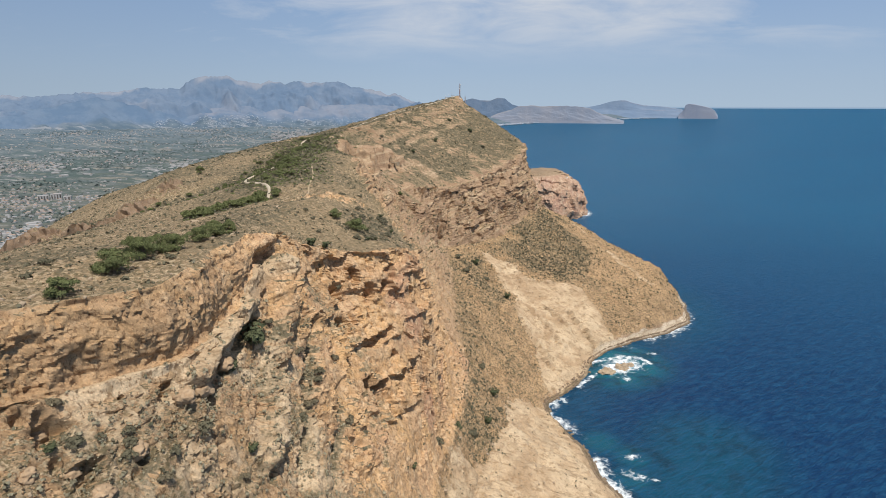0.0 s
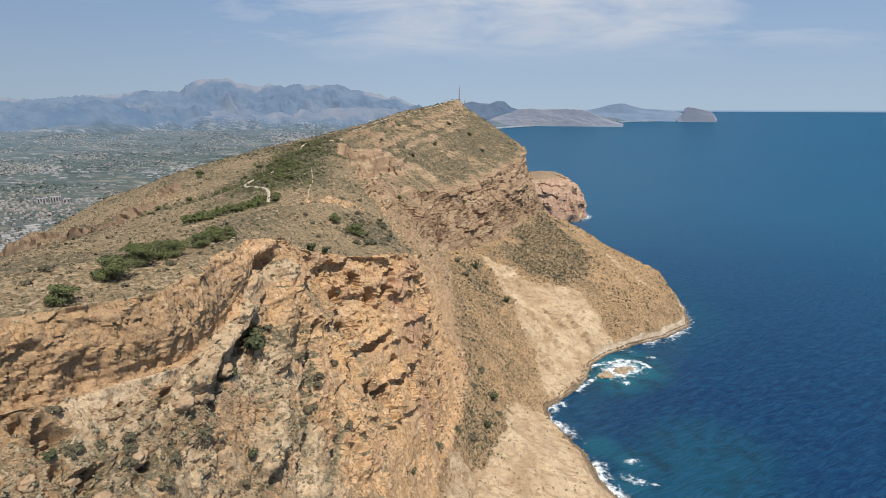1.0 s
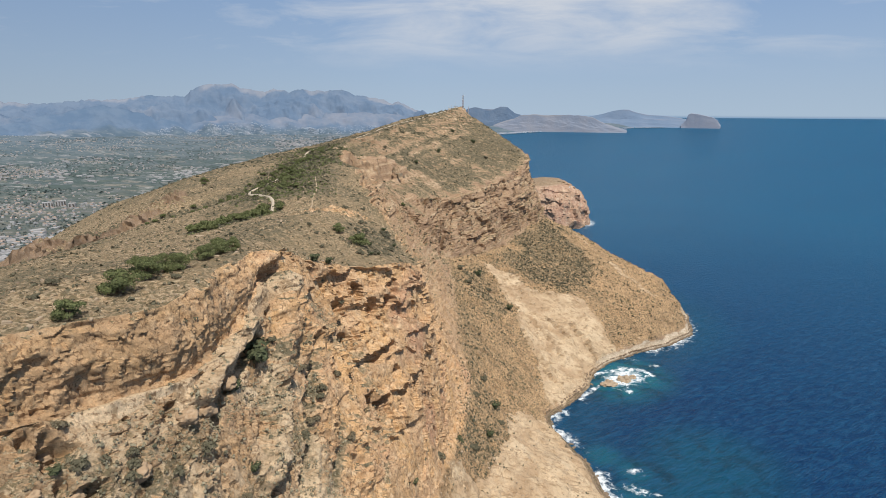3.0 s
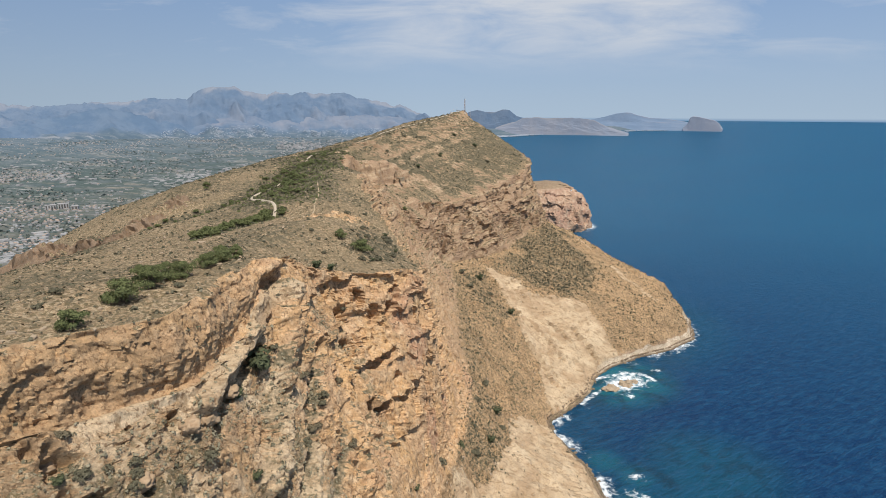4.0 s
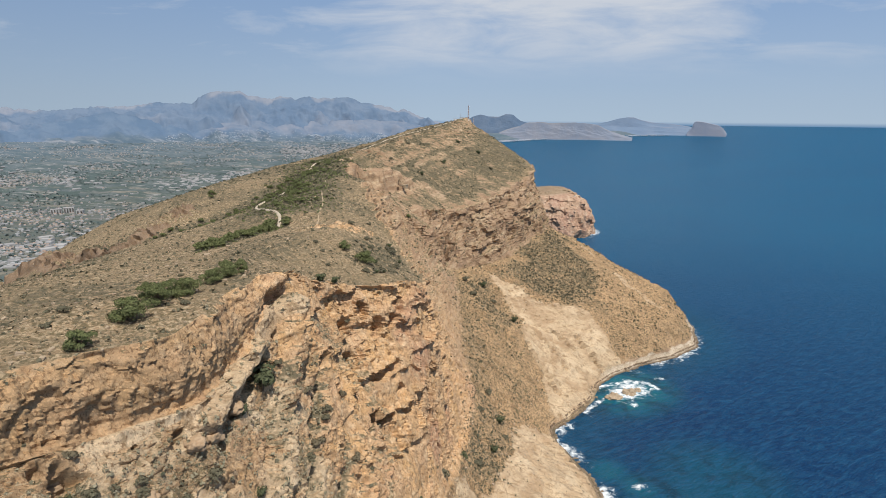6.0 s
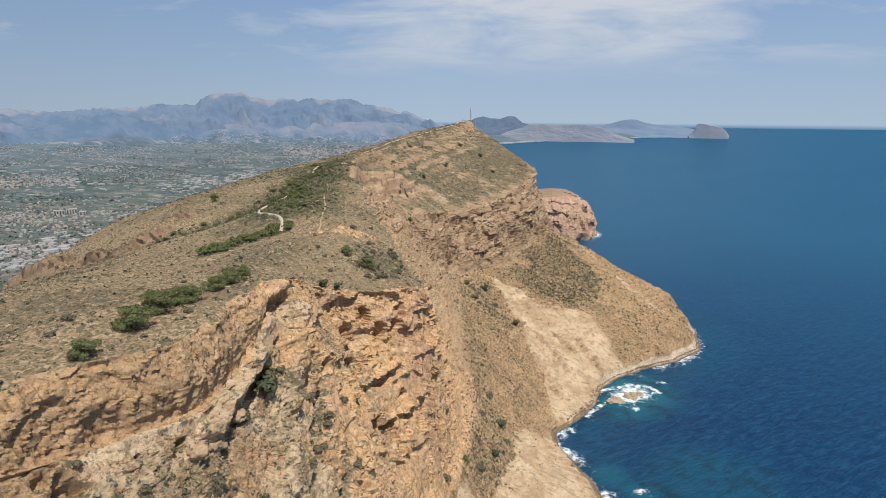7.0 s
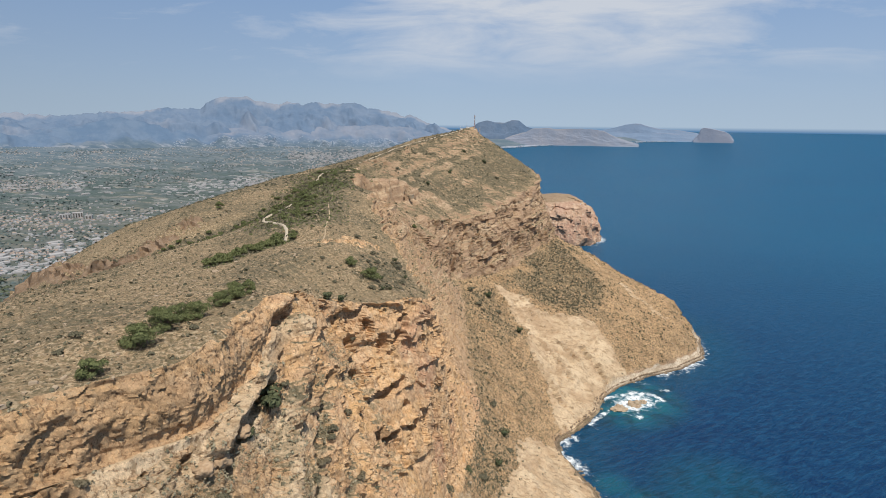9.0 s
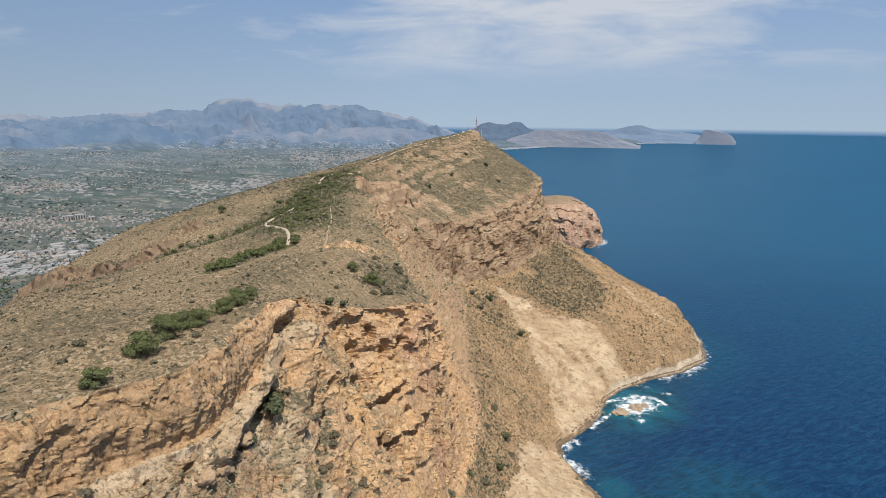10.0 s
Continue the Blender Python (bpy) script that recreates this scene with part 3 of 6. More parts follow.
coarse = 1 + 0.7 * back
bed = vnoise(dip / (9.0 * coarse), X / 120, Y / 120, 3) * 0.5 + vnoise(dip / (4.2 * coarse), X / 70, Y / 70, 4) * (0.32 - 0.22 * back) + vnoise(dip / 1.9, X / 40, Y / 40, 5) * 0.07 * (1 - back)
beds = np.clip(Y / 700.0, 0.35, 1.15)


def steps(v, n):
    """Breaks a smooth field into blunt steps."""
    f = v * n
    return (np.floor(f) + smooth(0.62, 0.95, f - np.floor(f))) / n


crag = ridged(XW / 15, YW / 15, ZW / 15, 5, 41, 0.58)
crag = 0.45 * crag + 0.55 * steps(crag, 4.0)
bed = (0.4 + 0.25 * back) * bed + (0.6 - 0.25 * back) * steps(bed, 5.0)
chips = ridged(X / 3.2, Y / 3.2, Z / 3.2, 3, 43, 0.6)
forms = ridged(XW / 44, YW / 44, ZW / 70, 3, 31)
rills = ridged(YW / 6.5 + XW / 14, XW / 30, ZW / 48, 3, 45)
plain_rock = np.maximum.reduce([wallzone, pitted, rubble, 0.8 * flank])
disp = cliffy * (4.0 * (1 - 0.75 * wallzone - 0.45 * pitted) * np.clip(Y / 420.0, 0.8, 1.5) * forms + 2.6 * (1 - 0.85 * plain_rock) * crag + (3.0 - 1.5 * back) * (1 - 0.9 * plain_rock) * beds * bed + (0.5 + 1.1 * flank + 0.9 * wallzone + 0.8 * pitted) * rills + 0.2 * (1 - 0.7 * back) * chips)
# jointed blocks at three sizes, flattened along the bedding
level1, joint1 = blocks(XW / (11 + 5 * back), YW / (11 + 5 * back), dip / 7.0, 401)
level2, joint2 = blocks(XW / 4.0, YW / 4.0, dip / 5.2, 411)
level3, joint3 = blocks(X / 1.8, Y / 1.8, dip / 2.8, 421)
rough = cliffy * (0.35 + 0.95 * smooth(-0.25, 0.35, fbm(X / 32, Y / 32, Z / 32, 2, 431))) * (1 - 0.9 * plain_rock) * (1 - 0.35 * near) * (1 - 0.82 * back)
disp += rough * (2.3 * level1 + 1.25 * level2 + 0.5 * level3 - 1.1 * smooth(0.16, 0.02, joint1))
column, _ = blocks(XW / 9, YW / 9, dip / 26.0, 441)
disp += back * cliffy * 1.7 * column
disp += cliffy * 0.25 * level2 * (wallzone + flank) + wallzone * (0.25 * chips + 0.9 * ridged(YW / 11, XW / 11, ZW / 60, 3, 47))
f1, f2 = cells(XW / 9.5, YW / 9.5, ZW / 11.0, 51)
h1, h2 = cells(XW / 4.2, YW / 4.2, ZW / 6.0, 55)
disp -= pitted * 1.5 * smooth(0.45, 0.2, h1) * smooth(-0.2, 0.2, fbm(X / 18, Y / 18, Z / 18, 2, 66))
# the back wall swells outward, then is undercut along its foot
disp += wallzone * 2.0 * np.exp(-((B - 5.52) / 0.24) ** 2) * (1 + 0.3 * fbm(Y / 20, 0, 0, 2, 62))
disp -= wallzone * 0.8 * smooth(5.80, 5.86, B + 0.10 * fbm(XW / 12, YW / 12, ZW / 12, 3, 63)) * (0.45 + 0.75 * smooth(-0.3, 0.3, fbm(Y / 14, 0, 0, 2, 67)))
disp += wallzone * (1.1 * ridged(YW / 3.4 - XW / 5, ZW / 40, 0, 3, 48, 0.6) * smooth(5.6, 5.1, B) + 0.5 * ridged(YW / 6 - XW / 8, ZW / 30, 3, 4, 49, 0.6))
ramp = smooth(5.97, 6.03, B) * smooth(6.28, 6.15, B) * smooth(222, 205, Y) * smooth(112, 125, Y)
# hollows weathered out of the face: place, half width, half height, depth
CAVES = [(-70, 206, 243.7, 8, 2.6, 5), (-53, 258, 212, 5, 4.2, 7), (-46, 269, 216, 3.2, 4.5, 5), (-39, 273, 207, 3, 4.5, 4.5), (-33, 282, 206, 4.5, 4.2, 5.5), (-29.5, 289, 212, 3, 4.5, 4.5), (-36, 263, 184, 8, 2.6, 6), (-29, 271, 185, 4, 2.6, 4.5), (-56.5, 225, 207.5, 2.4, 4.5, 4.5), (-50, 250.5, 198, 4, 3.2, 4.5), (-27.5, 269, 172, 3, 3.0, 4.5), (-39, 247, 167, 5.5, 4.2, 8), (-32, 256, 163, 5, 2.4, 5.5), (-23.5, 270, 160.5, 3.4, 3.2, 4.5), (-46.4, 205.5, 174.6, 1.6, 4.5, 3), (-62.6, 183, 207.5, 2.6, 4.6, 5), (-74, 137, 225, 4.5, 2.0, 3.2), (-81, 126, 228, 3, 1.8, 3), (-91, 112.5, 226.5, 3.8, 3.2, 4.6), (-83, 110.5, 217, 3.2, 3.0, 4.2), (-97, 115, 242, 7, 6, 1.6), (-89, 125, 238, 4, 5, 1.4), (-68, 195, 231, 2.2, 2.2, 2.6), (-71.5, 175, 229, 2.6, 2.4, 3)]
jx, jy, jz = (1.5 * fbm(X / 4, Y / 4, Z / 4, 3, s) for s in (311, 312, 313))
ragged3 = 0.30 * fbm(X / 2.6, Y / 2.6, Z / 2.2, 3, 314)
for cx, cy, cz, rw, rh, deep in CAVES:
    flat = ((X + jx - cx) ** 2 + (Y + jy - cy) ** 2) / rw ** 2
    r = ragged3 + np.sqrt(flat + ((Z + jz - cz) / rh) ** 2)
    brow_r = np.sqrt(flat * 0.8 + ((Z + jz - cz - 1.5 * rh) / (0.7 * rh)) ** 2)
    disp += np.maximum(cliffy, rubble) * (0.28 * deep * smooth(1.25, 0.5, brow_r) - 1.3 * deep * smooth(1.18, 0.84, r))
# spurs that stand out of the face and the gullies between them: line, half width, height
SPURS = [([(-72, 184, 232), (-71.5, 178, 229), (-73.6, 158, 226), (-74.8, 147, 222)], 3.4, 5.5), ([(-68, 210, 238), (-62, 198, 222), (-59.5, 189, 213), (-60.5, 180, 207), (-62, 170, 199), (-61, 160, 190)], 6.5, 8.0), ([(-54, 246, 226), (-48, 241, 200), (-44, 232, 182), (-40, 222, 165), (-36, 212, 150)], 7.5, 4.5)]
GULLIES = [([(-69.5, 183, 226), (-69.4, 177, 221.5), (-71, 166, 219.5), (-71.8, 157, 217.5), (-72, 148, 214)], 2.6, 3.8), ([(-62, 222, 226), (-57, 218, 206), (-54.8, 198, 191.6), (-51, 184, 178), (-47, 170, 168)], 6.0, 6.5), ([(-45, 212, 176), (-43, 204, 167), (-41, 188, 157)], 4.0, 3.4), ([(-80, 140, 212), (-78, 125, 205), (-74, 112, 198)], 4.0, 2.6)]
gully_floor, spur_side = np.zeros(X.shape), np.zeros(X.shape)
for line, wide, high in SPURS:
    r = near_line3(X + 1.6 * jx, Y + 1.6 * jy, Z + 1.6 * jz, line)
    disp += high * smooth(wide * 1.2, wide * 0.2, r)
    spur_side = np.maximum(spur_side, smooth(wide * 1.3, wide * 0.8, r))
for line, wide, deep in GULLIES:
    r = near_line3(X + 1.6 * jx, Y + 1.6 * jy, Z + 1.6 * jz, line)
    disp -= deep * smooth(wide * 1.15, wide * 0.3, r)
    gully_floor = np.maximum(gully_floor, smooth(wide * 1.2, wide * 0.5, r))
# three overhanging tiers of the buttress: each swells downward, then is cut back under its lip
tier = (Z + 8.0 * fbm(X / 15, Y / 15, Z / 30, 3, 541) - 164.0) / 21.0
fall = tier - np.floor(tier)
disp += pitted * (0.55 + 0.6 * smooth(-0.3, 0.3, fbm(X / 12, Y / 12, Z / 20, 2, 542))) * 5.0 * (0.5 - fall) * smooth(1.0, 0.93, fall)
# broken, flat-faced rock at four sizes over the near face and the great cliff
slim = (band > 4.8) & (band < 8.6)
broken = smooth(-0.15, 0.35, fbm(X / 17, Y / 17, Z / 17, 3, 545))
cut = facets(XW / 13, YW / 13, ZW / 18, 501)
disp += cliffy * (1 - 0.8 * wallzone) * (1.7 * pitted + 0.6 * flank + 0.5) * cut
rear = ys > 540
for deep, period, seed in ((2.0, 16.0, 571), (0.45, 6.5, 573)):
    course = (dip + 1.5 * fbm(X / 20, Y / 20, Z / 20, 2, seed)) / period
    course = course - np.floor(course)
    disp += back * cliffy * deep * (0.4 + smooth(-0.2, 0.3, fbm(X / 30, Y / 30, Z / 30, 2, seed + 1))) * (course - 0.5) * smooth(0.0, 0.1, course)
back_part = np.ix_(rear, slim)
cut = facets(XW[back_part] / 17, YW[back_part] / 17, dip[back_part] / 15, 551, 1.4)
cut2 = facets(XW[back_part] / 6, YW[back_part] / 6, dip[back_part] / 8, 561)
disp[back_part] += back[back_part] * cliffy[back_part] * (2.6 * cut + 0.8 * cut2)
cut = facets(XW / 4.6, YW / 4.6, ZW / 7.0, 511)
disp += (cliffy * (1 - 0.7 * back) * (0.2 + 0.25 * pitted + (0.75 + 0.35 * pitted) * broken * (1 - 0.4 * wallzone)) + 0.35 * rubble * broken) * cut
# the short upper cliff: clefts and blocks
upcliff = smooth(606, 632, Y) * smooth(742, 700, Y) * smooth(4.36, 4.5, B) * smooth(4.78, 4.66, B)
up_part = np.ix_(rear & (ys < 760), (band > 4.3) & (band < 4.8))
cut = facets(XW[up_part] / 8, YW[up_part] / 8, ZW[up_part] / 14, 591, 1.3)
cut2 = facets(XW[up_part] / 3.2, YW[up_part] / 3.2, ZW[up_part] / 4.5, 593)
disp[up_part] += upcliff[up_part] * (2.6 * cut + 1.0 * cut2 + 2.0 * ridged(YW[up_part] / 9 + XW[up_part] / 12, ZW[up_part] / 50, 0, 3, 595))
low = ys < 470
near_part = np.ix_(low, slim)
cut = facets(X[near_part] / 1.9, Y[near_part] / 1.9, Z[near_part] / 2.6, 521)
cut2 = facets(X[near_part] / 0.95, Y[near_part] / 0.95, Z[near_part] / 1.2, 531)
disp[near_part] += (1 - 0.8 * ramp[near_part]) * (cliffy[near_part] + 0.7 * rubble[near_part]) * (0.3 + 0.7 * np.maximum(broken, 0.75 * wallzone)[near_part]) * (0.5 * cut + 0.3 * cut2)
disp += 0.30 * rubble * (1.0 - ramp) * (2.0 * ridged(XW / 12, YW / 12, ZW / 12, 4, 81, 0.6) + 1.3 * level2 + 0.7 * level3 + 1.2 * level1)
disp -= rubble * (1.0 - ramp) * 4.0 * smooth(0.34, 0.14, f1) * smooth(0.0, 0.25, fbm(X / 22, Y / 22, 3, 2, 65))
SLOT = [(-72, 188), (-73, 176), (-74, 166), (-73, 157)]
disp -= smooth(2.6, 1.0, near_line(X, Y, SLOT)) * smooth(6.1, 6.3, B) * smooth(7.0, 6.8, B) * 3.0
# open slopes: soft runnels and stones
disp += soft * (0.9 * fbm(X / 24, Y / 24, 0, 3, 91) + 0.55 * fbm(X / 2.6, Y / 2.6, Z / 2.6, 2, 95))
disp += soft * smooth(12, 4, near_line(X, Y, [(-92, 350), (-76, 362), (-66, 374), (-60, 392)])) * (1.6 * level2 + 0.9 * level3 + 0.8 * bed)
disp += soft * smooth(15, 5, near_line(X, Y, SCARP)) * (2.4 * level2 + 1.8 * level1 + 1.6 * bed + 0.8 * level3)
upper = smooth(2.5, 3.5, B) * smooth(5.0, 4.6, B) * smooth(600, 760, Y)
disp += upper * (1.6 * bed + 0.9 * ridged(XW / 16, YW / 16, ZW / 16, 4, 97) + 0.7 * level2 * smooth(0.1, 0.4, fbm(X / 25, Y / 25, Z / 9, 3, 96)))
brow = np.maximum(smooth(3.7, 3.95, B) * smooth(4.35, 4.2, B), 0.12 * smooth(3.8, 4.0, B) * smooth(5.0, 4.8, B)) * smooth(640, 720, Y)  # stepped beds under the summit
disp += brow * (4.0 * bed + 1.2 * crag + 1.6 * level1 + 0.8 * level2)
talus = smooth(7.6 + 0.5 * facing, 8.1 + 0.2 * facing, B) * smooth(11, 10.6, B)
disp += talus * (1.5 * ridged(YW / 7.5 - XW / 30, XW / 55, 0, 3, 104) + 0.8 * ridged(YW / 3.1 - XW / 14, XW / 25, 0, 2, 105) + 3.6 * ridged(X / 60 + Y / 40, Y / 20 - X / 50, 0, 4, 99) + 1.0 * fbm(XW / 7, YW / 7, 0, 3, 98) + 1.5 * steps(ridged(XW / 22, YW / 14, 0, 4, 94, 0.6), 3.0) + 0.9 * level2 * smooth(0.0, 0.4, fbm(X / 35, Y / 35, 0, 3, 97)))
for line in ([(100, 645), (118, 625), (137, 607)], [(160, 662), (172, 650), (188, 640)], [(92, 604), (108, 580), (126, 558)], [(128, 655), (150, 640)], [(120, 420), (112, 450), (98, 470)]):
    gash = near_line(X + 2.5 * jx, Y + 2.5 * jy, line)
    disp += talus * (2.4 * smooth(11, 4, gash) - 6.5 * smooth(4.6, 1.0, gash))
disp += talus * 0.7 * facets(XW / 6, YW / 6, ZW / 6, 581)
disp += smooth(10.2, 10.5, B) * smooth(11.0, 10.85, B) * 2.2 * ridged(X / 8, Y / 8, 0, 3, 102)
disp *= smooth(11.0, 10.7, B) * 0.95 + 0.05
disp *= 1 - 0.92 * smooth(240, 225, Y) * np.exp(-((B - 5.0) / 0.07) ** 2)  # the plateau runs out flush to the brink
X, Y, Z = X + N[..., 0] * disp, Y + N[..., 1] * disp, Z + N[..., 2] * disp

N2 = normals(X, Y, Z)
steep2 = 1 - N2[..., 2] + (0.10 + 0.10 * back) * fbm(X / 14, Y / 14, Z / 14, 3, 111)
ledge = smooth(0.30, 0.14, steep2)  # flat enough to hold soil
belt = smooth(4.9, 5.1, B) * smooth(8.2, 7.4, B)
rock = np.where(belt > 0.3, np.maximum(rock * (1 - 0.75 * ledge), smooth(0.25, 0.45, steep2)), np.maximum(rock * 0.9, smooth(0.24, 0.42, steep2)))
rock = rock * (1 - 0.55 * rubble * smooth(6.3, 6.7, B) * smooth(-0.3, 0.2, fbm(X / 16, Y / 16, Z / 16, 3, 112)))
rock = rock * (1 - 0.75 * near * belt * smooth(0.05, 0.35, fbm(XW / 20, YW / 20, ZW / 45, 3, 113)) * smooth(0.72, 0.5, steep2) * smooth(6.0, 6.4, B))
rock = np.maximum(rock, 0.9 * facing * smooth(5.1, 5.4, B) * smooth(8.34, 8.1, B + 0.14 * fbm(X / 10, Y / 10, Z / 10, 3, 117)))
rock = rock * (1 - 0.7 * gully_floor * smooth(6.2, 6.6, B) * smooth(0.75, 0.55, steep2))
rock = np.maximum(rock, wallzone * smooth(5.02, 5.10, B + 0.08 * fbm(X / 6, Y / 6, Z / 6, 3, 114)))
rock = rock * (1 - 0.65 * talus) * (1 - 0.45 * smooth(5.0, 4.9, B) * smooth(620, 700, Y))
rock = np.maximum(rock, 0.5 * smooth(0.30, 0.08, np.abs((dip / 10.5) % 1.0 - 0.5) + 0.8 * fbm(X / 14, Y / 14, Z / 14, 4, 116)) * smooth(3.7, 3.9, B) * smooth(4.75, 4.3, B) * smooth(640, 720, Y))
OUTCROP = [(-92, 350), (-76, 362), (-66, 374), (-60, 392)]
rock = np.maximum(rock, 0.46 * smooth(12, 3, near_line(X, Y, OUTCROP) + 9 * fbm(X / 9, Y / 9, 0, 3, 115)))
rock = np.maximum(rock, 0.9 * upcliff * smooth(-0.25, 0.1, fbm(X / 11, Y / 11, Z / 11, 3, 119)))
rock = np.clip(rock * smooth(11.0, 10.9, B), 0, 1)
scrub = smooth(0.45, 0.2, rock) * (0.25 + 0.3 * smooth(0, 0.4, fbm(X / 50, Y / 50, 0, 3, 101))) + 0.12 * rubble * smooth(6.3, 6.7, B)
WOODS = [(-140, 660), (-146, 620), (-146, 570), (-142, 520), (-136, 470), (-128, 430)]
HEDGE = [(-122, 386), (-122, 374), (-134, 335), (-138, 300)]
woods = np.maximum(smooth(46, 16, near_line(X, Y, WOODS)), smooth(11, 4, near_line(X, Y, HEDGE))) * smooth(5.1, 4.9, B)
gorge = smooth(20, 6, near_line(X, Y, GULLY))
DARK = [(76, 721), (107, 805), (150, 872), (190, 880), (212, 808), (210, 755), (169, 716), (118, 708)]
COPSE = [(27, 690), (50, 683), (80, 625), (64, 584), (38, 592), (24, 633)]
BOWL = [(-62, 300), (-58, 360), (-38, 378), (-28, 345), (-28, 310), (-42, 290)]
THICKET = [(16, 402), (44, 480), (54, 430), (41, 366), (10, 325)]


def inside(x, y, ring):
    """Plan distance to a ring of points, negative within it."""
    odd = np.zeros(np.shape(x), bool)
    for (ax, ay), (bx, by) in zip(ring, ring[1:] + ring[:1]):
        odd ^= ((ay > y) != (by > y)) & (x < ax + (bx - ax) * (y - ay) / (by - ay + 1e-9))
    return np.where(odd, -1, 1) * near_line(x, y, ring + ring[:1])


RUNNEL = [(10, 640), (15, 560), (28, 470), (38, 420), (45, 395)]
ragged = 18 * fbm(X / 22, Y / 22, 0, 5, 103)
thick = np.maximum.reduce([woods, gorge, 0.9 * smooth(22, -20, inside(X, Y, DARK) + 1.5 * ragged), 0.6 * smooth(8, -10, inside(X, Y, COPSE) + 1.2 * ragged), 0.5 * smooth(6, -8, inside(X, Y, BOWL) + ragged), 0.55 * smooth(8, -9, inside(X, Y, THICKET) + 1.1 * ragged), 0.42 * smooth(24, 3, near_line(X, Y, RUNNEL) + 1.6 * ragged)])
scrub = np.clip(scrub * (1 - 0.7 * talus) + 0.75 * thick + 0.42 * smooth(5.0, 4.9, B) * smooth(620, 740, Y) * smooth(3.0, 3.7, B), 0, 1)
SLIP = [(42, 712), (60, 690), (84, 655), (93, 594), (105, 560), (114, 530), (150, 560), (190, 618), (225, 660), (205, 676), (200, 700), (165, 708), (108, 696)]
SLAB = [(40, 350), (58, 436), (85, 490), (108, 498), (125, 440), (140, 375), (120, 300), (5, 283), (8, 308)]
frayed = 30 * fbm(X / 34, Y / 34, 0, 5, 121)
slip = inside(X, Y, SLIP)
pale = np.maximum(smooth(10, -8, slip + 0.42 * frayed) * smooth(7.5, 8.0, B), smooth(8, -7, inside(X, Y, SLAB) + 0.5 * frayed) * smooth(8.0, 8.5, B))
STREAK = [(205, 905), (240, 850), (275, 800), (300, 765)]
pale = np.maximum(pale, 0.55 * smooth(11, 2, near_line(X, Y, STREAK) + 0.35 * frayed) * smooth(8.3, 8.7, B))
washed = smooth(10.64, 10.86, B + 0.1 * fbm(X / 15, Y / 15, 0, 3, 125)) * (0.35 + 0.65 * smooth(600, 690, Y))
tide = 0.75 * smooth(2.0, 1.2, Z + 2.2 * fbm(X / 9, Y / 9, 0, 2, 126)) * (B > 10)
pale = np.maximum(pale, 0.95 * ramp * smooth(6.24, 6.12, B + 0.1 * fbm(X / 5, Y / 5, Z / 5, 3, 118)))
pale = np.maximum(pale, rubble * np.clip(0.40 + 0.5 * fbm(X / 12, Y / 12, Z / 12, 3, 123), 0, 1))
ground = new("ground", mesh_arrays("ground", np.stack([X, Y, Z], -1).reshape(-1, 3), grid_faces(*X.shape)))
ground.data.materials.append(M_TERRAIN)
ground.data.set_sharp_from_angle(angle=radians(40))
scree = np.clip(talus * (0.95 + 0.3 * fbm(X / 30, Y / 30, 0, 3, 124)), 0, 1)
paint(ground.data, "scree", np.stack([scree, washed, tide], -1).reshape(-1, 3))
paint(ground.data, "cover", np.stack([rock, scrub, pale], -1).reshape(-1, 3))
tagged(ground, "ochre limestone cliff ridge with dry scrub slopes above the sea", "mountain ridge", kind="structure")


def height(x, y):
    """The land's height at a place of the plan: the highest point of the profile there."""
    r = int(np.clip(np.searchsorted(ys, y), 2, len(ys) - 3))
    px, py, pz = (a[r - 2:r + 3].ravel() for a in (X, Y, Z))
    d = (px - x) ** 2 + (py - y) ** 2
    near = np.argpartition(d, 4)[:4]
    return float(pz[near].mean())


# ---- the far country, drawn in towards the horizon ----
EYE = np.array([0.0, 0.0, 310.0])


def draw_in(D):
    D = np.asarray(D, float)
    return np.where(D < 1800, D, 1800 + 3000 * (1 - 1 / (1 + np.maximum(D - 1800, 0) / 3000.0)))


def far_place(az, D, z):
    """Plan angle (degrees from +y to the right), distance and height to a place short of the horizon."""
    d = draw_in(D)
    k = d / np.maximum(D, 1e-6)
    return np.stack([d * np.sin(np.radians(az)), d * np.cos(np.radians(az)), EYE[2] + (z - EYE[2]) * k], -1)


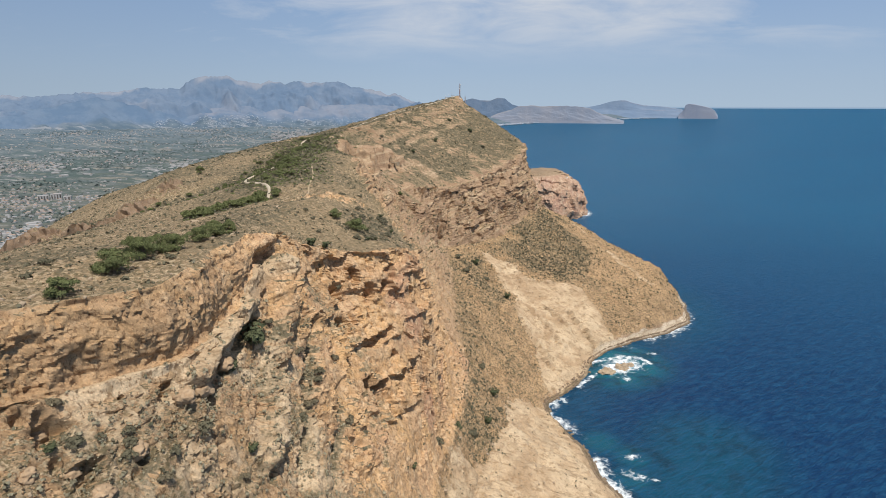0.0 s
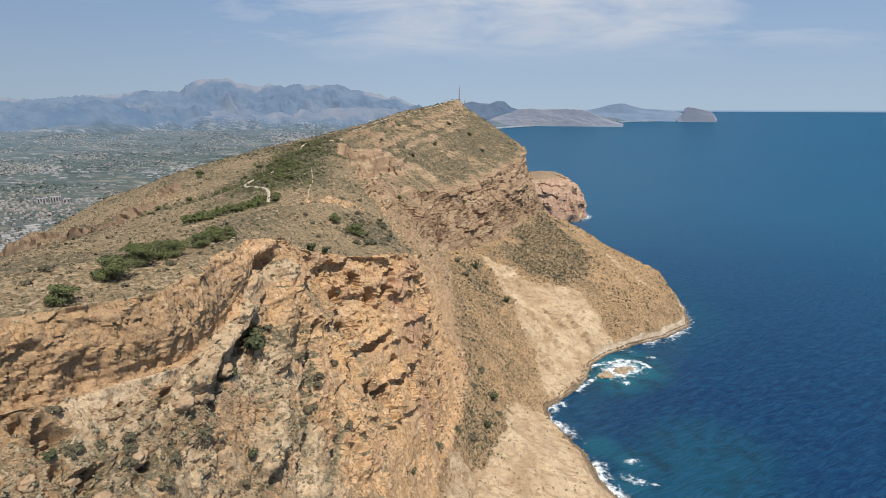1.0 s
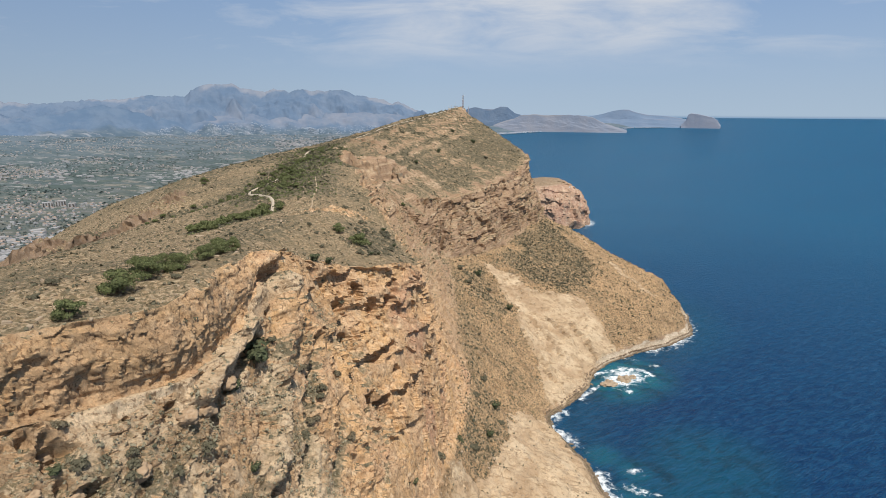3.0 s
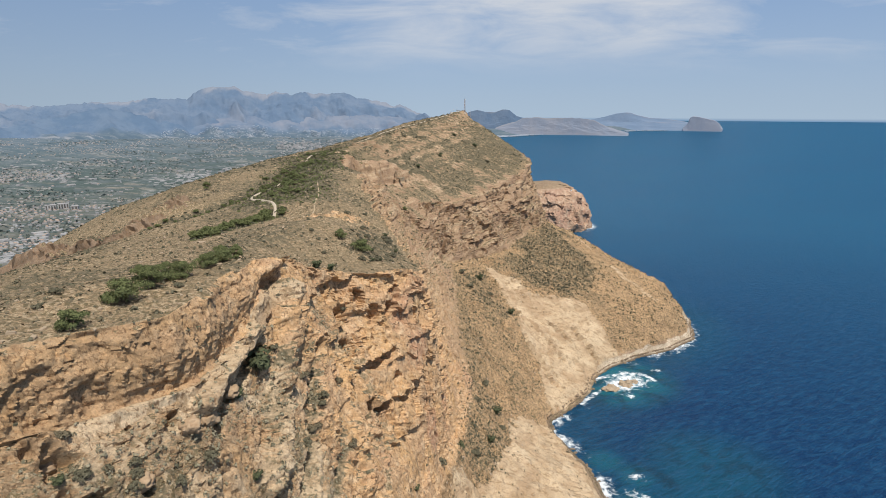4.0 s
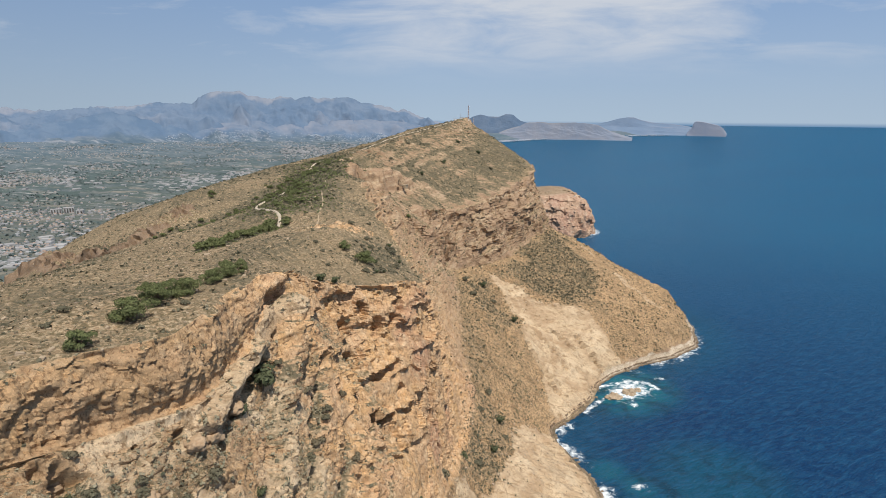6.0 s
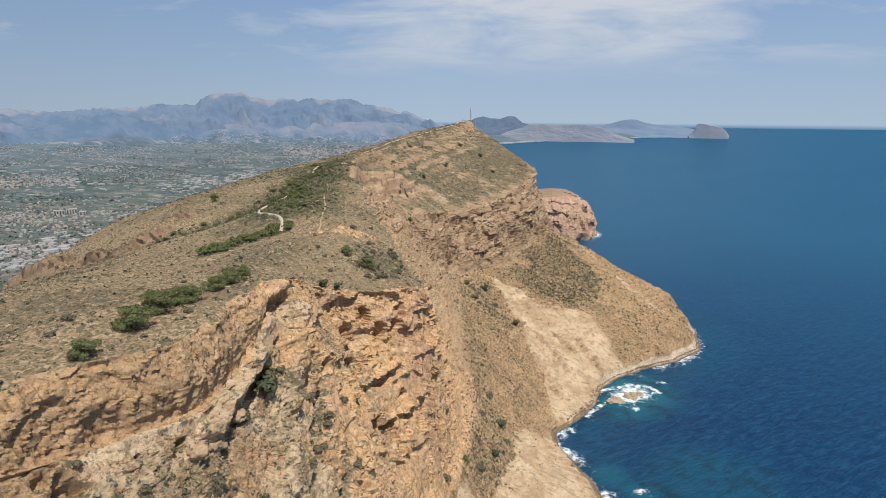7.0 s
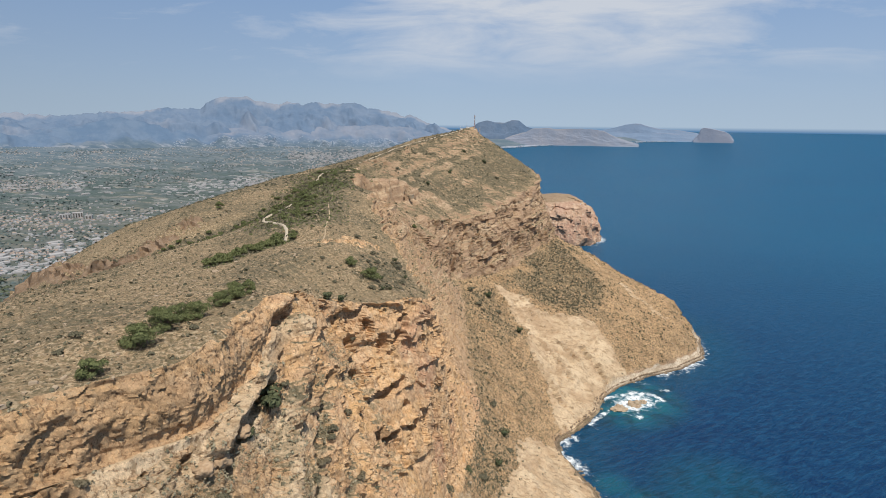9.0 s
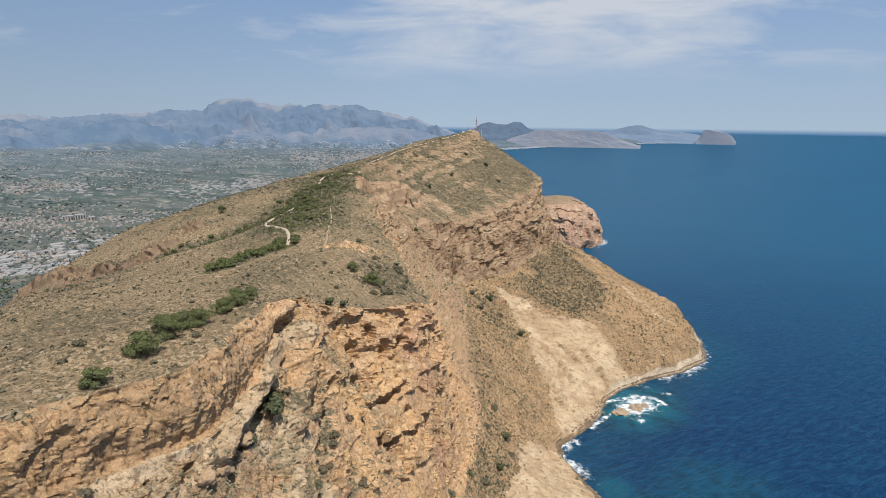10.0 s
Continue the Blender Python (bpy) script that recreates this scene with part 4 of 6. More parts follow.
def sea_sheet():
    az = np.r_[np.linspace(-180, -5, 60, endpoint=False), np.linspace(-5, 48, 200, endpoint=False), np.linspace(48, 180, 50)]
    D = np.r_[np.linspace(0.01, 330, 24, endpoint=False), np.linspace(330, 800, 150, endpoint=False), 800 * (70000 / 800) ** np.linspace(0, 1, 70)]
    A, DD = np.meshgrid(az, D)
    P = far_place(A, DD, 0.0)
    x, y = P[..., 0], P[..., 1]
    sy, sx, _ = np.array(SHORE, float).T
    fine = np.arange(30, 1250, 4.0)
    sx = np.interp(fine, sy, sx)
    shore = list(zip(sx, fine))
    dist = np.full(x.shape, 999.0)
    close = (x > -50) & (x < 560) & (y > 20) & (y < 1300)
    dist[close] = near_line(x[close], y[close], shore[::2])
    rocks = np.minimum(np.hypot(x - 205, y - 600), np.hypot(x - 222, y - 612))
    foam = (0.56 + 0.16 * smooth(570, 500, y)) * smooth(30, 0, dist) * (0.4 + 0.6 * smooth(-0.2, 0.3, fbm(x / 40, y / 40, 0, 2, 7)))
    foam = np.maximum(foam, 0.66 * smooth(40, 4, rocks) * smooth(-26, 0, x - 180))
    foam = np.maximum(foam, 0.60 * smooth(9, 1, near_line(x, y, [(176, 612), (196, 622), (222, 632), (244, 628), (250, 612)])))
    foam = np.maximum(foam, 0.58 * smooth(7, 1, near_line(x, y, [(150, 556), (168, 574), (180, 588)])))
    for fx, fy, fr in ((168, 428, 13), (160, 402, 16), (209, 571, 9), (176, 396, 6), (262, 640, 10)):
        foam = np.maximum(foam, 0.55 * smooth(fr, 1, np.hypot((x - fx) * 0.7, y - fy)))
    foam = np.maximum(foam, 0.66 * smooth(30, 3, near_line(x, y, [(378, 1500), (412, 1560), (436, 1640)])))
    shallow = smooth(90, 5, dist) * 0.22 + 0.95 * smooth(70, 16, rocks)
    shallow = np.maximum(shallow, 0.36 * smooth(90, 20, near_line(x, y, [(196, 372), (240, 440)])))
    for fx, fy in ((168, 428), (158, 398), (146, 450)):
        shallow = np.maximum(shallow, 0.6 * smooth(30, 6, np.hypot(x - fx, y - fy)))
    shallow = np.maximum(shallow, 0.20 * np.exp(-((A - 18.6) / 1.7) ** 2 - ((DD - 3100 - 60 * np.sin(A * 2.2)) / 90) ** 2))  # a pale current line
    me = mesh_arrays("water", P.reshape(-1, 3), grid_faces(*A.shape))
    # how much painted haze and sky sheen the water takes, growing with distance
    sea_haze = smooth(120, 1450, np.hypot(x - 100, y - 300) - 0.35 * np.maximum(x - 250, 0))
    paint(me, "cover", np.stack([foam, np.clip(shallow, 0, 1), sea_haze], -1).reshape(-1, 3))
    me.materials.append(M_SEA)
    return tagged(new("water", me), "deep blue open sea with white surf along the rocks", "sea", kind="structure")


water = sea_sheet()


def make_plain_material():
    k = Nodes("cultivated plain")
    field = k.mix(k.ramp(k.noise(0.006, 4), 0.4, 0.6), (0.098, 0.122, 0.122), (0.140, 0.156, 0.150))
    plots = k.cell(0.016, "F1", (0.7, 1.5, 1), "Color")
    sep = k.t.nodes.new("ShaderNodeSeparateColor")
    k.link(plots, sep.inputs[0])
    field = k.mix(k.ramp(sep.outputs["Red"], 0.66, 0.95, 0, 0.85), field, (0.25, 0.225, 0.18))
    field = k.mix(k.ramp(sep.outputs["Green"], 0.6, 0.8, 0, 0.8), field, (0.072, 0.100, 0.088))
    field = k.mix(k.ramp(k.noise(0.035, 6, 0.72), 0.47, 0.56, 0, 0.8), field, (0.066, 0.092, 0.086))
    field = k.mix(k.ramp(k.noise(0.02, 6, 0.75, (0.5, 1.6, 1)), 0.56, 0.64, 0, 0.85), field, (0.36, 0.345, 0.32))
    field = k.mix(k.ramp(k.attr("haze_blend")["Green"], 0, 1, 0, 0.45), field, k.mix(k.ramp(k.noise(0.014, 5, 0.6), 0.42, 0.58), (0.20, 0.17, 0.13), (0.11, 0.115, 0.085)))
    # haze over the far plain put into the colour
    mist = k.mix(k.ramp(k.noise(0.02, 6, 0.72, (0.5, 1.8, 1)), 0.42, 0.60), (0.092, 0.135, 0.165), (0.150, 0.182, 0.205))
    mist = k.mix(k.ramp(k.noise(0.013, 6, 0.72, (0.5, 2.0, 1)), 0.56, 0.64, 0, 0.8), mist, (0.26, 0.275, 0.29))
    field = k.mix(k.ramp(k.attr("haze_blend")["Red"], 0, 1, 0, 0.9), field, mist)
    return k.done(field, 0.95, None, 0.1)


def plain_height(D):
    return 3 + 85 * smooth(2200, 6500, D)


def coast_angle(D):
    return np.interp(D, [500, 1500, 2500, 8000, 10000, 13800, 18000], [-30, -22, -12, 3, 6.4, 15.3, 24.2])


def plain_sheet():
    s = np.linspace(0, 1, 190)
    D = 420 * (18000 / 420) ** np.linspace(0, 1, 120)
    S, DD = np.meshgrid(s, D)
    A = -160 + (coast_angle(DD) + 160) * S
    z = plain_height(DD) * smooth(0, 0.02, 1 - S) + 2.0 + 6 * fbm(A / 3, DD / 500, 0, 3, 5) * smooth(1500, 4000, DD) * smooth(0, 0.05, 1 - S)
    z = np.where(S >= 1, -3, z)
    me = mesh_arrays("plain", far_place(A, DD, z).reshape(-1, 3), grid_faces(*A.shape))
    # red: haze put into the colour with distance; green: browner near fields
    haze_blend = smooth(2600, 6000, DD)
    paint(me, "haze_blend", np.stack([haze_blend, smooth(3000, 1500, DD), haze_blend], -1).reshape(-1, 3))
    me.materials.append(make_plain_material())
    return tagged(new("ground_plain", me), "broad cultivated coastal plain with fields and groves", "plain", kind="structure")


plain_sheet()


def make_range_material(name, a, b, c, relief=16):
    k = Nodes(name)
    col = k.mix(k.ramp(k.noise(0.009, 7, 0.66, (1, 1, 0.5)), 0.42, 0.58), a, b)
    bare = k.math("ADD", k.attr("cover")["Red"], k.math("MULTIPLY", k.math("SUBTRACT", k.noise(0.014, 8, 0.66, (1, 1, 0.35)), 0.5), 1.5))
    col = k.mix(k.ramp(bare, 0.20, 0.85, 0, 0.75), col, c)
    # lowland tones, with the blue of the haze put into them too
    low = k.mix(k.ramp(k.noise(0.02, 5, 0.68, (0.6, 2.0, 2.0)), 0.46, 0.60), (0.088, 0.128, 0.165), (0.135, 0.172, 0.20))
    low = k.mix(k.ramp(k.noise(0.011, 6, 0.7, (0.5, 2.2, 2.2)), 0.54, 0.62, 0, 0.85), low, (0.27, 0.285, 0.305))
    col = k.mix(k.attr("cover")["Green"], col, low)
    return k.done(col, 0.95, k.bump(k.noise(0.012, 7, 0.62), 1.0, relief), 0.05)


range_grids = {}


def mountain_range(name, label, skyline, D_front, D_top, D_back, material, rough=60, seed=0, base=None, columns=260, rows=60, tilled=0.0):
    """A range: crest angles given as (azimuth, elevation) seen from the middle of the walk."""
    az = np.linspace(skyline[0][0], skyline[-1][0], columns)
    el = np.interp(az, *np.array(skyline, float).T)
    v = np.r_[np.linspace(0, 1, rows), np.linspace(1, 1.35, 10)[1:]]
    A, V = np.meshgrid(az, v)
    D = np.where(V <= 1, D_front + (D_top - D_front) * V, D_top + (D_back - D_top) * (V - 1) / 0.35)
    crest = EYE[2] + D_top * np.tan(np.radians(el))[None]
    foot = np.full_like(D, 2.0) if base is None else np.full_like(D, base)
    shape = np.where(V <= 1, np.clip(V, 0, 1) ** 1.15, 1 - (V - 1) / 0.35)
    z = foot + (crest - foot) * shape
    wx, wy = D * np.sin(np.radians(A)), D * np.cos(np.radians(A))
    body = np.where(V <= 1, np.clip(4 * V * (1 - V), 0, 1) * smooth(1.0, 0.6, V), 0)
    z += rough * body * (ridged(A / 2.6 + 0.8 * V, V * 1.6, seed, 5, seed, 0.5) + 0.7 * ridged(wx / 1500, wy / 1500, 0, 4, seed + 5))
    z += 0.20 * rough * ridged(A / 0.9, V * 1.5, 0, 4, seed + 11, 0.6) * np.where(V <= 1, smooth(0.7, 1.0, V), 1)
    z += 0.16 * rough * fbm(A / 0.7, V * 4, 0, 4, seed + 9) * np.minimum(1, 2 * shape)
    me = mesh_arrays(name, far_place(A, D, z).reshape(-1, 3), grid_faces(*A.shape))
    range_grids[name] = (A, D, z, V)
    bare = np.where(V <= 1, 0.8 * smooth(0.84, 0.97, V + 0.12 * fbm(A / 1.2, 3 * V, 0, 4, seed + 3)) * smooth(-0.25, 0.05, fbm(A / 5, V, 0, 2, seed + 2) + 0.5 * np.exp(-((A + 21) / 5) ** 2)) + 0.4 * smooth(0.72, 0.4, V) * smooth(-0.1, 0.4, fbm(A / 4, V * 2, 0, 3, seed)), 0.5)
    if tilled:
        bare = np.where(V <= 1, smooth(0.30, 0.62, V + 0.12 * fbm(A / 2.2, V * 3, 0, 3, seed + 4)) * smooth(-26, -22, A) * (0.6 + 0.25 * fbm(A / 1.1, V, 0, 3, seed + 6)) + 0.9 * np.exp(-((A + 33.5) / 3.0) ** 2 - ((V - 0.28) / 0.16) ** 2), 0.3)
    lowland = tilled * smooth(0.50, 0.26, V + 0.10 * fbm(A / 2.5, V * 3, 0, 3, seed + 8))
    paint(me, "cover", np.stack([bare, lowland, 0 * bare], -1).reshape(-1, 3))
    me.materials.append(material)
    return tagged(new(name, me), label, "mountain", kind="structure")


# aerial haze put into these base colours, bluer and paler than the bare ground
M_BLUE = make_range_material("hazed limestone", (0.118, 0.172, 0.248), (0.150, 0.200, 0.270), (0.262, 0.275, 0.31), 9)
M_NEARBLUE = make_range_material("hazed wooded slopes", (0.105, 0.160, 0.235), (0.135, 0.188, 0.258), (0.24, 0.252, 0.29), 8)
M_CAPE = make_range_material("hazed sea cliffs", (0.215, 0.245, 0.30), (0.245, 0.26, 0.30), (0.29, 0.285, 0.30), 8)
M_ISLE = make_range_material("hazed grey rock", (0.275, 0.305, 0.37), (0.30, 0.32, 0.375), (0.335, 0.335, 0.37), 6)
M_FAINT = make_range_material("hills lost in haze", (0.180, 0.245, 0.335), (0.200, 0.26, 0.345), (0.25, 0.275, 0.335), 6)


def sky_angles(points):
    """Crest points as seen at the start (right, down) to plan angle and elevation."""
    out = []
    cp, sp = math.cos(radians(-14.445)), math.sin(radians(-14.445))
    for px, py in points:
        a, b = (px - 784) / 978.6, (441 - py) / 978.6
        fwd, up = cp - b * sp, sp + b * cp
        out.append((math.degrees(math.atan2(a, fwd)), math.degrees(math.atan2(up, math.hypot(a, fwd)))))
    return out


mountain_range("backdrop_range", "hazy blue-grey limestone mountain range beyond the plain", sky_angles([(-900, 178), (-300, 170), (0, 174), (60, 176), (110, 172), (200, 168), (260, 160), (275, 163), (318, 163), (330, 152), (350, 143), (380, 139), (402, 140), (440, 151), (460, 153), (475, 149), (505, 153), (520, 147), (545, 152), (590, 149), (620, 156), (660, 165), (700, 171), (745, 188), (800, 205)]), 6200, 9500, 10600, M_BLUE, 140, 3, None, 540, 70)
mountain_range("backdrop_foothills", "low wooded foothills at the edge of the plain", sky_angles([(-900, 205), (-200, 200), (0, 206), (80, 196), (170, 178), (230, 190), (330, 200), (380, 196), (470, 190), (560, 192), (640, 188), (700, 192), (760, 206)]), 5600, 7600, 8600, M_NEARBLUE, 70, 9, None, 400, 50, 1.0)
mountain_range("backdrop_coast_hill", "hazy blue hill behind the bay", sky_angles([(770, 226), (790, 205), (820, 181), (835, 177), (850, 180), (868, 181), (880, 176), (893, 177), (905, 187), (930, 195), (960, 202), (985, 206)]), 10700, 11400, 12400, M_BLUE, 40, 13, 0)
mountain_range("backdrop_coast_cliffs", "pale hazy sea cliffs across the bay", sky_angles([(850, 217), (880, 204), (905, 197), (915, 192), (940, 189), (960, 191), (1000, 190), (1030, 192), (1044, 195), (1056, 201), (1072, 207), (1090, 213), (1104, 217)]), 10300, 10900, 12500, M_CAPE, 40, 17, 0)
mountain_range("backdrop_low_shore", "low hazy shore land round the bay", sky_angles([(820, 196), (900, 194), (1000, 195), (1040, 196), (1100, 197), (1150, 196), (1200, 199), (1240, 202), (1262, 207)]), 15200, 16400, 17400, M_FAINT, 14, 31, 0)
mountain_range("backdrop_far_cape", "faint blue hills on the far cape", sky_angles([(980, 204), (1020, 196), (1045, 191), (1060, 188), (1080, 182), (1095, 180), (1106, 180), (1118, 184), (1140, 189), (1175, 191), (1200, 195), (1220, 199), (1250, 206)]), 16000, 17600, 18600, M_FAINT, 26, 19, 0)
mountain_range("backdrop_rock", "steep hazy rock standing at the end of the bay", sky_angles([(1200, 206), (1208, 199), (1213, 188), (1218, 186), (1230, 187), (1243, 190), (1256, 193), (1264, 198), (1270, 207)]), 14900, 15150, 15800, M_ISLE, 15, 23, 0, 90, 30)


def headland():
    """The red cliff promontory beyond the ridge."""
    U, V = np.meshgrid(np.linspace(0, 1, 240), np.linspace(0, 1, 110))
    a = 2 * np.pi * U
    r = np.interp(V, [0, 0.45, 0.62, 0.7, 0.82, 1.0], [1.03, 0.93, 0.80, 0.56, 0.30, 0.0])
    cx, cy = 285.0, 1600.0
    x = cx + 122.0 * r * np.cos(a)
    y = cy + np.where(np.sin(a) > 0, 240.0, 120.0) * r * np.sin(a)
    z = np.interp(V, [0, 0.45, 0.62, 0.7, 0.82, 1.0], [-4, 52, 88, 112, 119, 124]) + 16 * V * r * np.cos(a) - 14 * V * smooth(0.75, 1.0, np.cos(a)) * r
    n = np.stack([np.cos(a), np.sin(a), 0.3 * np.ones_like(a)], -1)
    d = smooth(1.0, 0.5, V) * (9 * ridged(x / 62, y / 62, z / 90, 3, 5) + 6.0 * ridged(x / 17, y / 17, z / 60, 4, 6, 0.6) + 4.5 * facets(x / 15, y / 15, z / 40, 29)) + 4 * ridged(x / 45, y / 45, 0, 4, 3) + 5.0 * facets(x / 30, y / 30, z / 26, 25)
    x, y, z = x + n[..., 0] * d, y + n[..., 1] * d, z + n[..., 2] * d * 0.5
    me = mesh_arrays("promontory", np.stack([x, y, z], -1).reshape(-1, 3), grid_faces(*U.shape))
    me.set_sharp_from_angle(angle=radians(32))
    k = Nodes("red sea cliff")
    c = k.mix(k.ramp(k.noise(0.02, 5), 0.4, 0.62), (0.45, 0.30, 0.20), (0.40, 0.25, 0.175))
    c = k.mix(k.ramp(k.noise(0.12, 5, 0.65), 0.5, 0.66), c, (0.56, 0.42, 0.30))
    c = k.mix(k.ramp(k.noise(0.15, 4, 0.6, (1, 1, 2.0)), 0.56, 0.66, 0, 0.5), c, (0.22, 0.14, 0.10))
    cov = k.attr("cover")
    c = k.mix(cov["Green"], c, k.mix(k.ramp(k.noise(0.3, 4), 0.45, 0.6), (0.30, 0.23, 0.14), (0.13, 0.115, 0.06)))
    me.materials.append(k.done(c, 0.95, k.bump(k.noise(0.25, 7, 0.65), 0.9, 2.5), 0.1))
    paint(me, "cover", np.stack([0 * V, 0.6 * smooth(0.68, 0.76, V), 0 * V], -1).reshape(-1, 3))
    tagged(new("promontory", me), "reddish cliff promontory dropping into the sea", "headland", kind="structure")
    return x, y, z


headland_grid = headland()

# ---- plants ----
rng = np.random.default_rng(7)


def part(name, me, material, parent, label=""):
    ob = new(name, me)
    ob.data.materials.append(material)
    ob.parent = parent
    if label:
        tagged(ob, label)
    return ob


def leaf_cloud(lobes, count, size, seed, squash=0.8):
    """Many small bent leaf sprays over the surface of a set of lobes (x, y, z, r)."""
    g = np.random.default_rng(seed)
    lobes = np.array(lobes, float)
    pick = g.choice(len(lobes), count, p=lobes[:, 3] ** 2 / (lobes[:, 3] ** 2).sum())
    d = g.normal(size=(count, 3))
    d /= np.linalg.norm(d, axis=1, keepdims=True)
    d[:, 2] = np.where(d[:, 2] < -0.35, -d[:, 2], d[:, 2])
    c = lobes[pick, :3] + d * lobes[pick, 3:4] * g.uniform(0.62, 1.08, (count, 1)) * [1, 1, squash]
    t1 = np.cross(d, g.normal(size=(count, 3)))
    t1 /= np.linalg.norm(t1, axis=1, keepdims=True)
    t2 = np.cross(d, t1) + d * g.uniform(-0.7, 0.7, (count, 1))
    s = size * g.uniform(0.55, 1.3, (count, 1))
    v = np.stack([c - t1 * s, c + t2 * s * 0.8, c + t1 * s + d * s * 0.35, c - t2 * s * 0.7 + d * s * 0.2], 1)
    return v.reshape(-1, 3), np.arange(count * 4).reshape(-1, 4)


def tube(points, radii, sides=6):
    """A tapered limb through points."""
    verts, faces = [], []
    for k, (p, r) in enumerate(zip(points, radii)):
        a = Vector(points[min(k + 1, len(points) - 1)]) - Vector(points[max(k - 1, 0)])
        q = a.to_track_quat("Z", "Y")
        for s in range(sides):
            w = 2 * math.pi * s / sides
            verts.append(Vector(p) + q @ Vector((r * math.cos(w), r * math.sin(w), 0)))
    for k in range(len(points) - 1):
        for s in range(sides):
            n = (s + 1) % sides
            faces.append((k * sides + s, k * sides + n, (k + 1) * sides + n, (k + 1) * sides + s))
    return [tuple(v) for v in verts], faces


def join_meshes(name, pieces):
    verts, faces, off = [], [], 0
    for v, f in pieces:
        verts.append(np.array(v, float))
        faces.append(np.array(f, int) + off)
        off += len(v)
    return mesh_arrays(name, np.concatenate(verts), np.concatenate(faces))


def make_pine(seed, tall=4.2, wide=3.0, count=4400, leaf=0.125):
    """A low wind-cut pine: leaning trunk with limbs under a broad uneven crown."""
    g = np.random.default_rng(seed)
    root = new("pine_tree")
    lean = g.uniform(-0.4, 0.4, 2)
    top = np.array([lean[0], lean[1], tall * 0.62])
    limbs = [tube([(0, 0, -0.6), tuple(top * 0.5), tuple(top)], [0.26, 0.2, 0.12])]
    lobes = [(*(top + [0, 0, 0.4]), wide * 0.45)]
    for i in range(9):
        a = 2 * math.pi * i / 9 + g.uniform(-0.3, 0.3)
        r = wide * g.uniform(0.35, 0.72)
        e = np.array([r * math.cos(a), r * math.sin(a), tall * g.uniform(0.3, 0.72)])
        limbs.append(tube([tuple(top * g.uniform(0.3, 0.8)), tuple(0.6 * e + 0.4 * top - [0, 0, 0.2]), tuple(e)], [0.1, 0.08, 0.04], 5))
        lobes.append((*e, wide * g.uniform(0.26, 0.44)))
    for i in range(4):
        lobes.append((g.uniform(-.4, .4) * wide, g.uniform(-.4, .4) * wide, tall * g.uniform(0.7, 0.85), wide * g.uniform(0.22, 0.34)))
    part("trunk", join_meshes("trunk", limbs), M_BARK, root, "grey-brown trunk with bent limbs")
    part("crown", mesh_arrays("crown", *leaf_cloud(lobes, count, leaf, seed + 1)), M_PINE, root, "dense dark green needle crown")
    return root


def make_shrub(seed, material, wide=1.6, tall=1.5, count=520):
    g = np.random.default_rng(seed)
    root = new("shrub")
    lobes, stems = [], []
    for i in range(7):
        a = g.uniform(0, 2 * math.pi)
        r = wide * g.uniform(0.15, 0.62)
        e = (r * math.cos(a), r * math.sin(a), tall * g.uniform(0.25, 0.7))
        lobes.append((*e, wide * g.uniform(0.3, 0.46)))
        stems.append(tube([(0, 0, -0.4), (e[0] * 0.5, e[1] * 0.5, e[2] * 0.6), e], [0.07, 0.05, 0.025], 4))
    part("stem", join_meshes("stem", stems), M_BARK, root)
    part("foliage", mesh_arrays("foliage", *leaf_cloud(lobes, count, 0.17, seed + 1)), material, root)
    return root


PINE_LABEL = "low dark green pine on the dry slope"
pines = [tagged(make_pine(s, t, w), PINE_LABEL, "pine tree", "pines of the ridge") for s, t, w in ((11, 5.0, 3.0), (12, 4.4, 3.3), (13, 5.6, 2.7))]
wood_pines = [tagged(make_pine(s, t, w, 420, 0.40), "low dark green pine in the gully wood", "pine tree", "pines of the gully wood") for s, t, w in ((14, 4.2, 3.0), (15, 3.6, 3.4), (16, 4.8, 2.7))]
shrubs = [tagged(make_shrub(s, m, w, t), l, "shrub", "shrubs of the slopes") for s, m, w, t, l in (
    (21, M_SHRUB, 1.7, 1.5, "rounded olive green shrub among dry stones"), (22, M_MASTIC, 1.6, 1.9, "dense dark green mastic shrub on the slope"),
    (23, M_GREY, 1.6, 1.2, "grey-green half-dry shrub on the rock"))]
used = set()


def plant(kinds, which, x, y, width, z=None, sink=0.15):
    """Stand one plant of a kind, its crown about so wide."""
    ob = kinds[which % len(kinds)]
    base = (3.4, 3.2, 3.2) if kinds is shrubs else (6.0, 6.6, 5.4)
    s = width / base[which % len(kinds)]
    if z is None:
        z = height(x, y)
    else:  # root it on the rock face nearest to the place
        i = int(np.argmin((X - x) ** 2 + (Y - y) ** 2 + (Z - z) ** 2))
        x, y, z = float(X.flat[i]), float(Y.flat[i]), float(Z.flat[i])
    m = Matrix.Translation((x, y, z - sink * s)) @ Matrix.Rotation((x * 3.7 + y * 1.3) % 6.28, 4, "Z")
    if (id(kinds), which % len(kinds)) not in used:
        used.add((id(kinds), which % len(kinds)))
        ob.matrix_basis = m
        ob.scale = (s, s, s)
        return ob
    c = copy_thing(ob, m)
    c.scale = (s, s, s)
    return c


PINES = [(-95.1, 131, 6.6), (-93.8, 151, 10), (-91.6, 163, 6.7), (-93.5, 172, 7.5), (-89, 177, 8.3), (-97, 168, 6.0), (-86.6, 191, 6.6), (-85, 202, 7.0), (-86, 217, 5.6), (-62.7, 317, 6.5), (-49, 306, 9.5), (-224, 511, 7.0), (-51.5, 662, 5.5), (-89, 197, 5.5), (-88, 209, 5.5)]
for i, (px, py, w) in enumerate(PINES):
    plant(pines, i, px, py, w * 1.3, None, 0.9)
